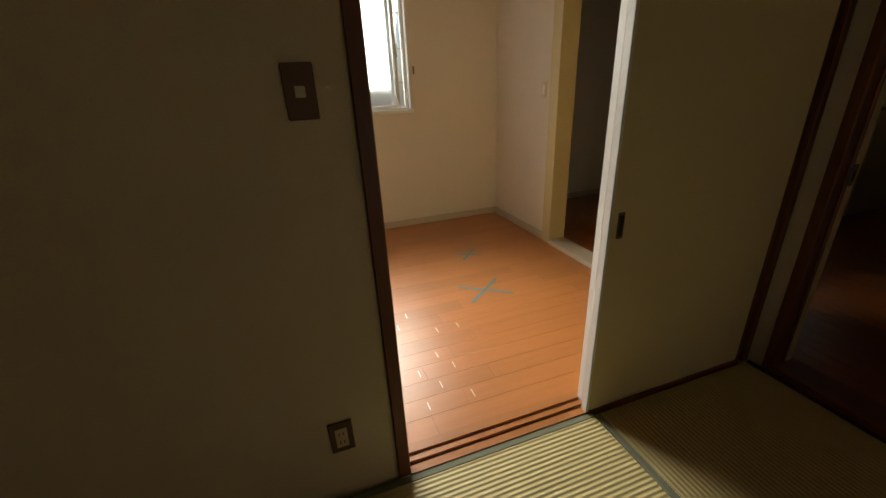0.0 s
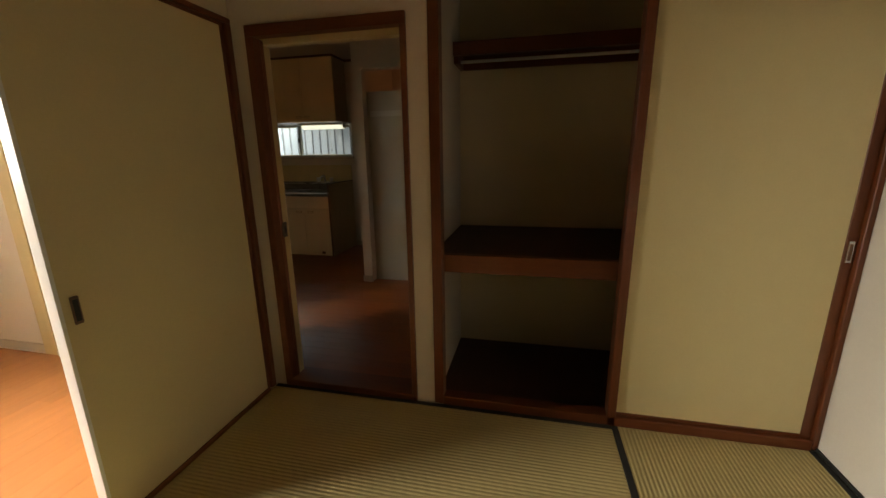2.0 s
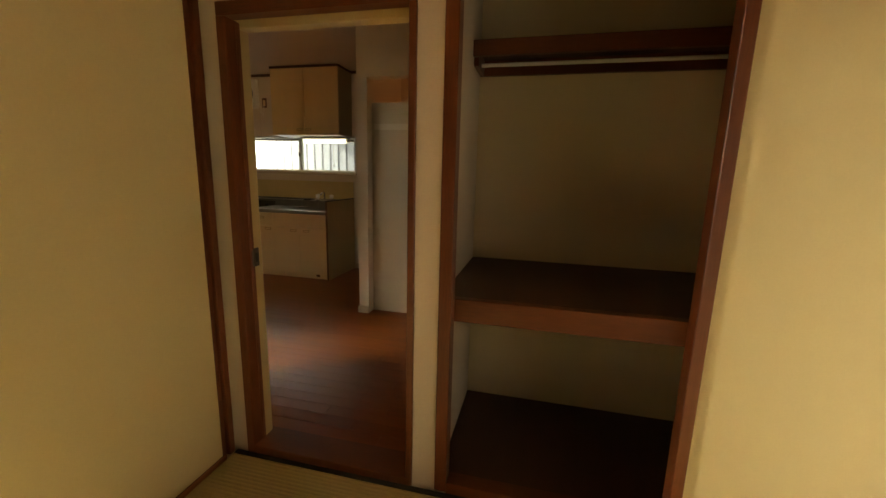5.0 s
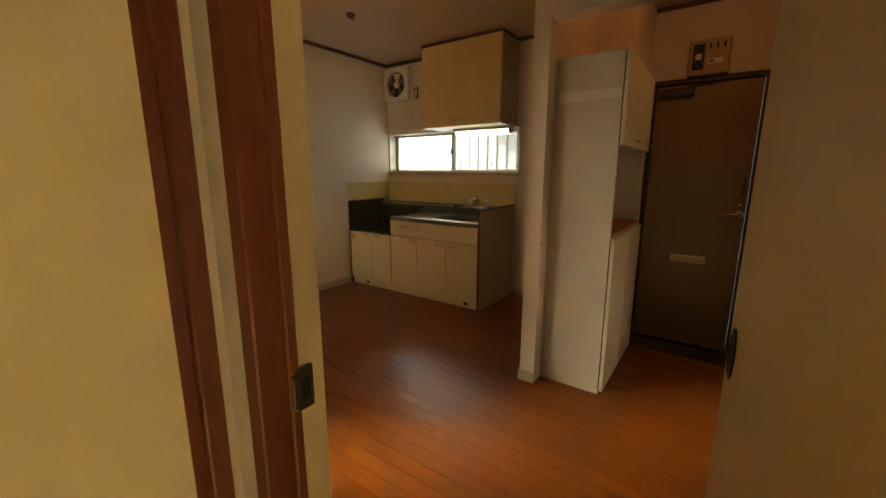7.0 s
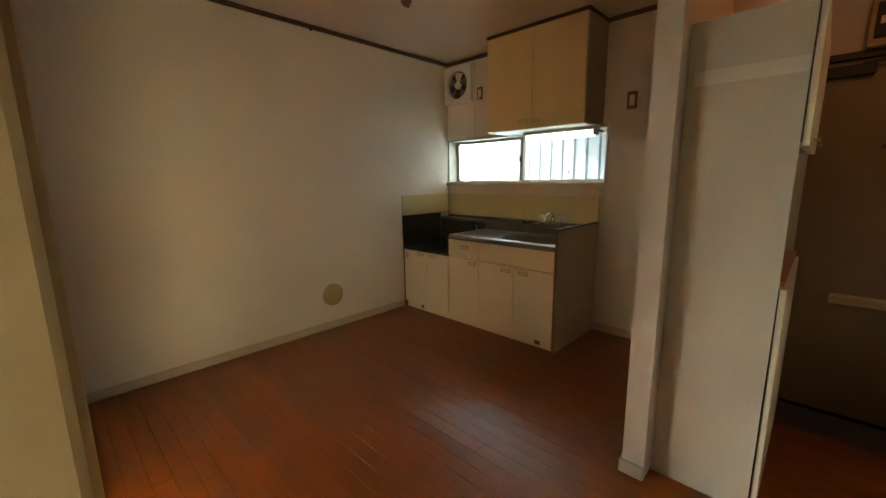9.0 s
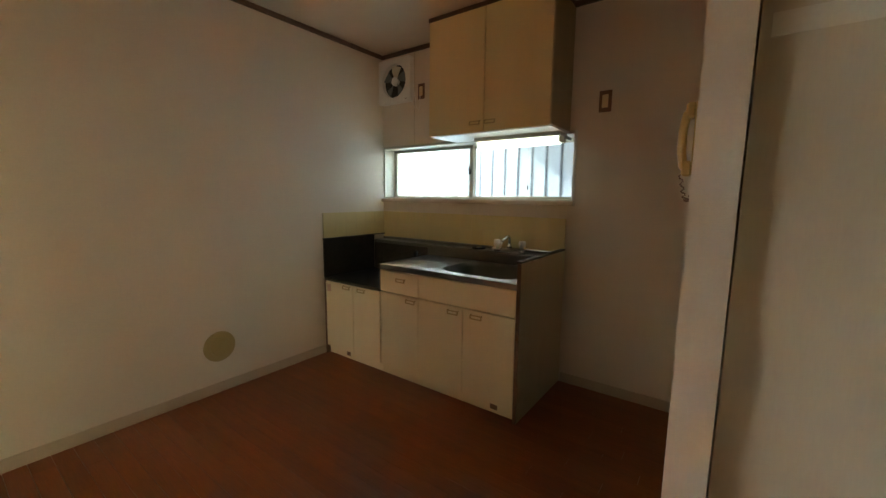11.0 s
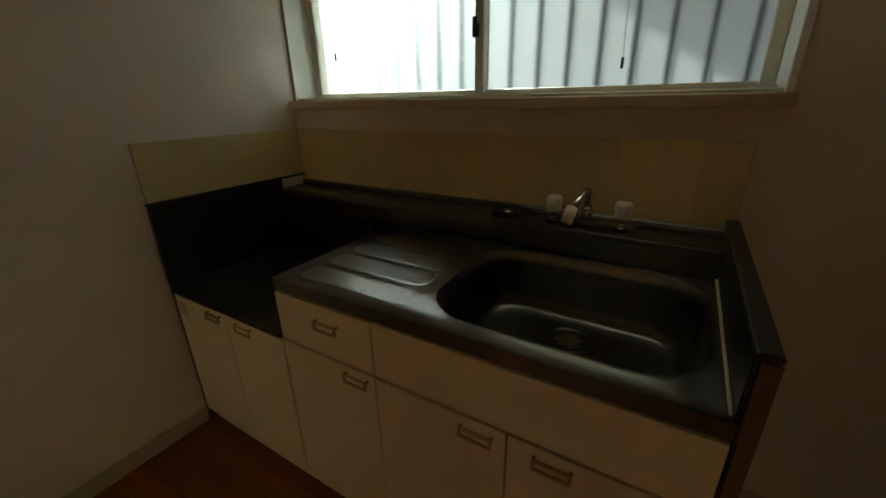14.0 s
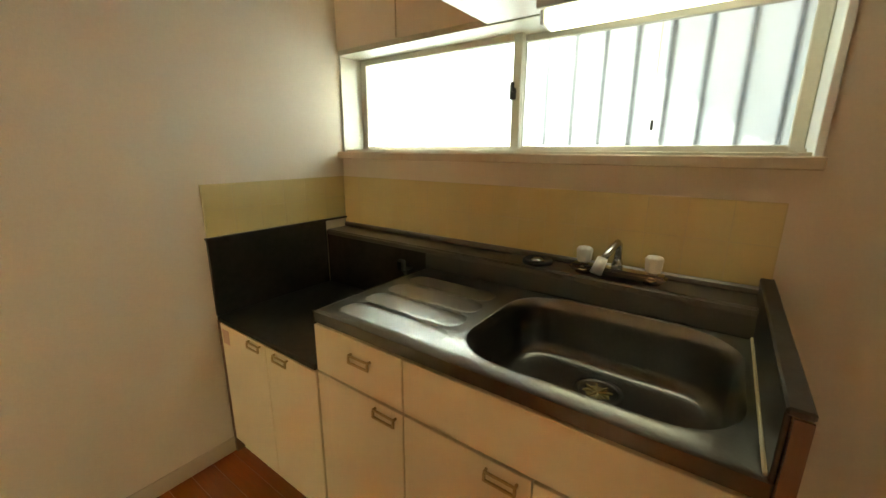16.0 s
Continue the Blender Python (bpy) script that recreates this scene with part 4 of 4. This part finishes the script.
def door_phone():
    x, z = 5.36, 1.40
    d = thing("door_phone", (x, 2.420, z), "yellowed door phone with handset on the partition wall", "door phone")
    part("base", box(x - 0.045, x + 0.06, 2.420, 2.450, z - 0.105, z + 0.105, 0.006), PHONE, d)
    part("back_plate", box(x - 0.052, x + 0.066, 2.420, 2.426, z - 0.112, z + 0.112, 0.002), BROWNPL, d, "dark wall plate")
    gx = x + 0.01
    grip = tube([(gx, 2.458, z + 0.085), (gx, 2.474, z + 0.075), (gx, 2.481, z + 0.03), (gx, 2.481, z - 0.03), (gx, 2.474, z - 0.075), (gx, 2.458, z - 0.085)], 0.012, n=12)
    h = part("handset", grip, PHONE, d, "yellowed handset", True)
    for e in (-1, 1):
        part("ear_cap", box(gx - 0.022, gx + 0.022, 2.450, 2.476, z + e * 0.083 - 0.022, z + e * 0.083 + 0.022, 0.006), PHONE, h)
    cord = [(gx + 0.005 * math.cos(k * 1.3), 2.478 - 0.046 * k / 50 + 0.005 * math.sin(k * 1.3), z - 0.100 - 0.078 * math.sin(math.pi * k / 50)) for k in range(51)]
    part("coiled_cord", tube(cord, 0.003, n=6), BROWNPL, d, "dark coiled cord", True)
    part("wall_wire", tube([(x + 0.0, 2.424, z - 0.105), (x + 0.002, 2.424, z - 0.20), (x - 0.004, 2.424, z - 0.30)], 0.003, n=6), BROWNPL, d, "thin dark wall wire", True)
    for k in range(3):
        knot = [(x + 0.016 * math.sin(2.1 * j + k) - 0.004 * k, 2.430 + 0.005 * math.cos(1.7 * j + k), z - 0.27 - 0.013 * j) for j in range(8)]
        part("wire_bundle", tube(knot, 0.0035, n=6), BROWNPL, d, "tangled dark wire ends", True)
    part("loose_loop", tube([(x + 0.022 * math.cos(a), 2.427, z - 0.375 + 0.036 * math.sin(a)) for a in [0.4 * j for j in range(15)]], 0.002, n=6), WHITEPL, d, "thin white wire loop", True)


door_phone()


# ---------------------------------------------------------------- entrance hall
def shoe_cabinet():
    d = thing("shoe_cabinet", (5.5, 2.14, FLOOR_K), "tall beige shoe cupboard with an open niche", "shoe cabinet")
    z0, y0, y1 = FLOOR_K, 2.008, 2.331
    x0, x1 = 5.067, 5.815
    part("side_panel", box(x0, x0 + 0.018, y0, y1, z0, 1.766, 0.001), GREYPANEL, d, "grey beige side panel")
    # the light falling across this panel is painted on as a thin pale strip
    part("tape_band", box(x0 - 0.0012, x0, y0 + 0.004, y1 - 0.02, 1.557, 1.603), PALEBAND, d, "painted band of light across the side panel")
    part("side_panel", box(x1 - 0.018, x1, y0, y1, z0, 1.766, 0.001), GREYPANEL, d)
    part("lower_body", box(x0 + 0.018, x1 - 0.018, y0 + 0.004, y1, z0, 0.885), LAMINATE, d)
    part("counter", box(x0 + 0.018, x1 - 0.018, y0 - 0.012, y1, 0.887, 0.907, 0.002), PLANK_X, d, "brown wood counter")
    part("upper_body", box(x0 + 0.018, x1 - 0.018, y0 + 0.004, y1, 1.345, 1.764), LAMINATE, d)
    part("niche_back", box(x0 + 0.018, x1 - 0.018, y1 - 0.008, y1, 0.907, 1.345), SIDEWOOD, d)
    xm = (x0 + x1) / 2
    for a, b in ((x0 + 0.004, xm - 0.0015), (xm + 0.0015, x1)):
        # black strips stand in for the shade in the gaps beside the doors
        part("gap_strip", box(a, a + 0.004, y0 - 0.004, y0 + 0.003, 0.05, 0.88), BLACK, d)
        f = part("door", box(a + 0.004, b, y0 - 0.022, y0 - 0.003, 0.045, 0.880, 0.0015), LAMINATE, d)
        g = part("door", box(a + 0.004, b, y0 - 0.022, y0 - 0.003, 1.338, 1.766, 0.0015), LAMINATE, d)
        part("gap_strip", box(a, a + 0.004, y0 - 0.004, y0 + 0.003, 1.35, 1.76), BLACK, d)
        hx = b - 0.06 if a > xm - 0.1 else b - 0.05
        part("handle", tube([(hx - 0.035, y0 - 0.022, 1.378), (hx - 0.035, y0 - 0.038, 1.373), (hx + 0.035, y0 - 0.038, 1.373), (hx + 0.035, y0 - 0.022, 1.378)], 0.004, n=8), BRASS, g, "brass pull")


shoe_cabinet()
duct = thing("boxed_duct", (6.0, 2.2, 1.766), "papered boxed duct above the shoe cupboard", "duct box", kind="structure")
part("box_panel", box(5.76, 6.428, 2.113, 2.333, 1.768, CEIL - 0.002, 0.002), WALLPAPER, duct)


def entrance_door():
    d = thing("entrance_door", (6.47, 1.745, -0.12), "brown steel entrance door with letter slot and lever", "door")
    part("leaf", box(6.452, 6.49, 1.433, 2.060, -0.11, 1.830, 0.002), DOORSKIN, d)
    part("frame", box(6.424, 6.50, 1.398, 1.430, -0.12, 1.865, 0.002), DOORFRAME, d, "dark steel door frame")
    part("frame", box(6.424, 6.50, 2.063, 2.093, -0.12, 1.865, 0.002), DOORFRAME, d)
    part("frame", box(6.424, 6.50, 1.430, 2.063, 1.832, 1.865, 0.002), DOORFRAME, d)
    slot = part("letter_box", box(6.425, 6.452, 1.627, 1.852, 0.54, 0.595, 0.004), LAMINATE, d, "cream letter slot cover")
    part("flap", box(6.421, 6.426, 1.637, 1.842, 0.548, 0.580, 0.001), LAMYELLOW, slot)
    part("peephole", disc_stack((6.452, 1.744, 1.387), (-1, 0, 0), [(0, 0.012), (0.006, 0.011), (0.007, 0.002)]), BROWNPL, d)
    part("lever", tube([(6.45, 1.466, 0.92), (6.415, 1.466, 0.92), (6.405, 1.479, 0.92), (6.403, 1.574, 0.918)], 0.009), CHROME, d, "chrome lever", True)
    part("rose", disc_stack((6.452, 1.466, 0.92), (-1, 0, 0), [(0, 0.026), (0.006, 0.025), (0.008, 0.01)]), CHROME, d)
    part("thumb_turn", disc_stack((6.452, 1.466, 0.985), (-1, 0, 0), [(0, 0.018), (0.012, 0.016), (0.02, 0.012), (0.021, 0.002)]), CHROME, d, "", True)
    part("door_guard", box(6.435, 6.452, 1.452, 1.475, 1.05, 1.19, 0.004), BROWNPL, d, "dark door guard bar")
    part("closer", box(6.40, 6.452, 1.82, 2.04, 1.745, 1.80, 0.006), DOORFRAME, d, "dark door closer")
    part("closer_arm", tube([(6.41, 1.87, 1.803), (6.40, 1.72, 1.808), (6.42, 1.64, 1.830)], 0.007, n=8), DOORFRAME, d)


entrance_door()


def breaker_box():
    d = thing("breaker_box", (6.42, 1.75, 2.0), "ivory electric breaker box above the entrance door", "breaker box")
    y0, y1, z0, z1 = 1.640, 1.872, 1.868, 2.09
    part("case", box(6.375, 6.43, y0, y1, z0, z1, 0.005), BOX, d)
    main = part("main_breaker", box(6.362, 6.376, 1.785, 1.85, 1.905, 2.065, 0.002), BLACK, d, "black main breaker")
    part("window", box(6.360, 6.363, 1.80, 1.835, 1.965, 2.0), WHITEPL, main)
    for y in (1.755, 1.715, 1.675):
        part("breaker_switch", box(6.368, 6.376, y - 0.006, y + 0.006, 2.03, 2.065, 0.001), BLACK, d)
    lab = part("label_plate", box(6.3725, 6.3755, 1.68, 1.765, 1.935, 1.965), WHITEPL, d, "white label plate")
    part("label_bar", box(6.3715, 6.3727, 1.725, 1.755, 1.942, 1.958), BROWNPL, lab)


breaker_box()
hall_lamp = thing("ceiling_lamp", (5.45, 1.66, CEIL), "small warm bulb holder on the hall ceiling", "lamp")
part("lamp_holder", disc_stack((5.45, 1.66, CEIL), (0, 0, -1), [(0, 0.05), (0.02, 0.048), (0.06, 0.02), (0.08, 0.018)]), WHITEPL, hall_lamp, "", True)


# ---------------------------------------------------------------- tatami mats
def tatami(x0, x1, y0, y1, along, first=HERI_DARK, second=HERI_DARK):
    d = thing("tatami_mat", ((x0 + x1) / 2, (y0 + y1) / 2, -0.055), "straw tatami mat with cloth borders", "tatami mat", "tatami mats of the room")
    g, w = 0.0012, 0.026
    if along == "X":
        part("straw_surface", box(x0 + g, x1 - g, y0 + w, y1 - w, -0.055, 0.0, 0.002), TATAMI_X, d)
        part("border", box(x0 + g, x1 - g, y0 + g, y0 + w, -0.055, 0.0012, 0.001), first, d)
        part("border", box(x0 + g, x1 - g, y1 - w, y1 - g, -0.055, 0.0012, 0.001), second, d)
    else:
        part("straw_surface", box(x0 + w, x1 - w, y0 + g, y1 - g, -0.055, 0.0, 0.002), TATAMI_Y, d)
        part("border", box(x0 + g, x0 + w, y0 + g, y1 - g, -0.055, 0.0012, 0.001), first, d)
        part("border", box(x1 - w, x1 - g, y0 + g, y1 - g, -0.055, 0.0012, 0.001), second, d)


tatami(0.67, 2.43, 1.345, 2.222, "X", HERI_DARK, HERI_GREEN)
tatami(0.67, 2.43, 0.468, 1.345, "X")
tatami(2.43, 3.292, 0.468, 2.205, "Y", HERI_GREEN, HERI_DARK)
tatami(1.55, 3.292, -0.332, 0.468, "X")
tatami(-0.21, 1.55, -0.332, 0.468, "X")
tatami(-0.21, 0.67, 0.468, 2.222, "Y")


# ---------------------------------------------------------------- splashback tiles
def tiles():
    d = thing("tile_splashback", (6.42, 3.97, 0.912), "yellowish square tile splashback above the sink", "tiles", kind="structure")
    part("grout_bed", box(6.4211, 6.4298, 3.176, 4.768, 0.884, 1.098), GROUT, d)
    part("grout_bed", box(5.793, 6.42, 4.7661, 4.7748, 0.9115, 1.098), GROUT, d)
    n, s = 16, (4.766 - 3.178) / 16
    for back in (True, False):
        h, foot = (0.1065, 0.884) if back else (0.0915, 0.914)
        me = None
        count = n if back else 6
        step = s if back else (6.416 - 5.797) / 6
        for i in range(count):
            for j in range(2):
                if me is None:
                    b = box(0, 0.004, 0.0008, step - 0.0008, 0.0008, h - 0.0008, 0.0012) if back else box(0.0008, step - 0.0008, 0, 0.004, 0.0008, h - 0.0008, 0.0012)
                    me = bpy.data.meshes.new("tile")
                    b.to_mesh(me)
                    b.free()
                    me.materials.append(TILE)
                ob = new("tile", me)
                ob.parent = d
                at = Vector((6.4205, 3.178 + i * step, foot + j * h)) if back else Vector((5.797 + i * step, 4.7655, foot + j * h))
                ob.location = at - BASE[d.name]


tiles()


# ---------------------------------------------------------------- floor planks
def planks(parent, x0, x1, y0, y1, top, along, width, length, mat, skip=None):
    rng = random.Random(7)
    meshes = {}
    u0, u1, v0, v1 = (x0, x1, y0, y1) if along == "X" else (y0, y1, x0, x1)
    v, row = v0, 0
    while v < v1 - 0.002:
        w = min(width, v1 - v)
        u = u0
        first = length * (0.25 + 0.5 * ((row * 0.37) % 1.0))
        while u < u1 - 0.002:
            ln = min(first if u == u0 else length, u1 - u)
            key = (round(ln, 3), round(w, 3))
            if key not in meshes:
                b = box(0.0003, ln - 0.0003, 0.0005, w - 0.0005, -0.012, 0) if along == "X" else box(0.0008, w - 0.0008, 0.0005, ln - 0.0005, -0.012, 0)
                me = bpy.data.meshes.new("plank")
                b.to_mesh(me)
                b.free()
                me.materials.append(mat)
                meshes[key] = me
            if not (skip and skip(u, v, ln, w)):
                ob = new("plank", meshes[key])
                ob.parent = parent
                ob.location = (u, v, top) if along == "X" else (v, u, top)
            u += ln
        v += w
        row += 1


planks(floor_room, -0.21, 3.29, 2.342, 4.776, 0.0, "X", 0.1015, 0.909, PLANK_X)
planks(floor_kitchen, 3.43, 5.82, 1.384, 4.766, FLOOR_K, "Y", 0.0755, 0.909, PLANK_Y)
planks(floor_kitchen, 5.82, 6.421, 2.429, 4.766, FLOOR_K, "Y", 0.0755, 0.909, PLANK_Y)


def worn_ends():
    """Pale chipped ends of planks by the doorway."""
    for x, y in ((1.79, 2.87), (1.86, 3.06), (1.86, 2.74), (1.98, 2.80), (1.93, 2.62), (2.03, 2.68), (2.04, 2.50), (1.71, 2.51), (1.84, 2.45), (1.93, 3.24), (2.05, 2.98), (2.17, 3.05)):
        y -= (y - 2.342) % 0.1015
        part("chipped_plank_end", box(x - 0.0022, x + 0.0022, y + 0.03, y + 0.075, 0.0002, 0.0009), CHIP, floor_room)


worn_ends()
sticker = thing("small_sticker", (FX - 0.018, 4.71, 0.545), "faded pink sticker on the cupboard door", "sticker")
part("sticker_face", box(FX - 0.0192, FX - 0.0178, 4.69, 4.735, 0.52, 0.575), PINK, sticker)
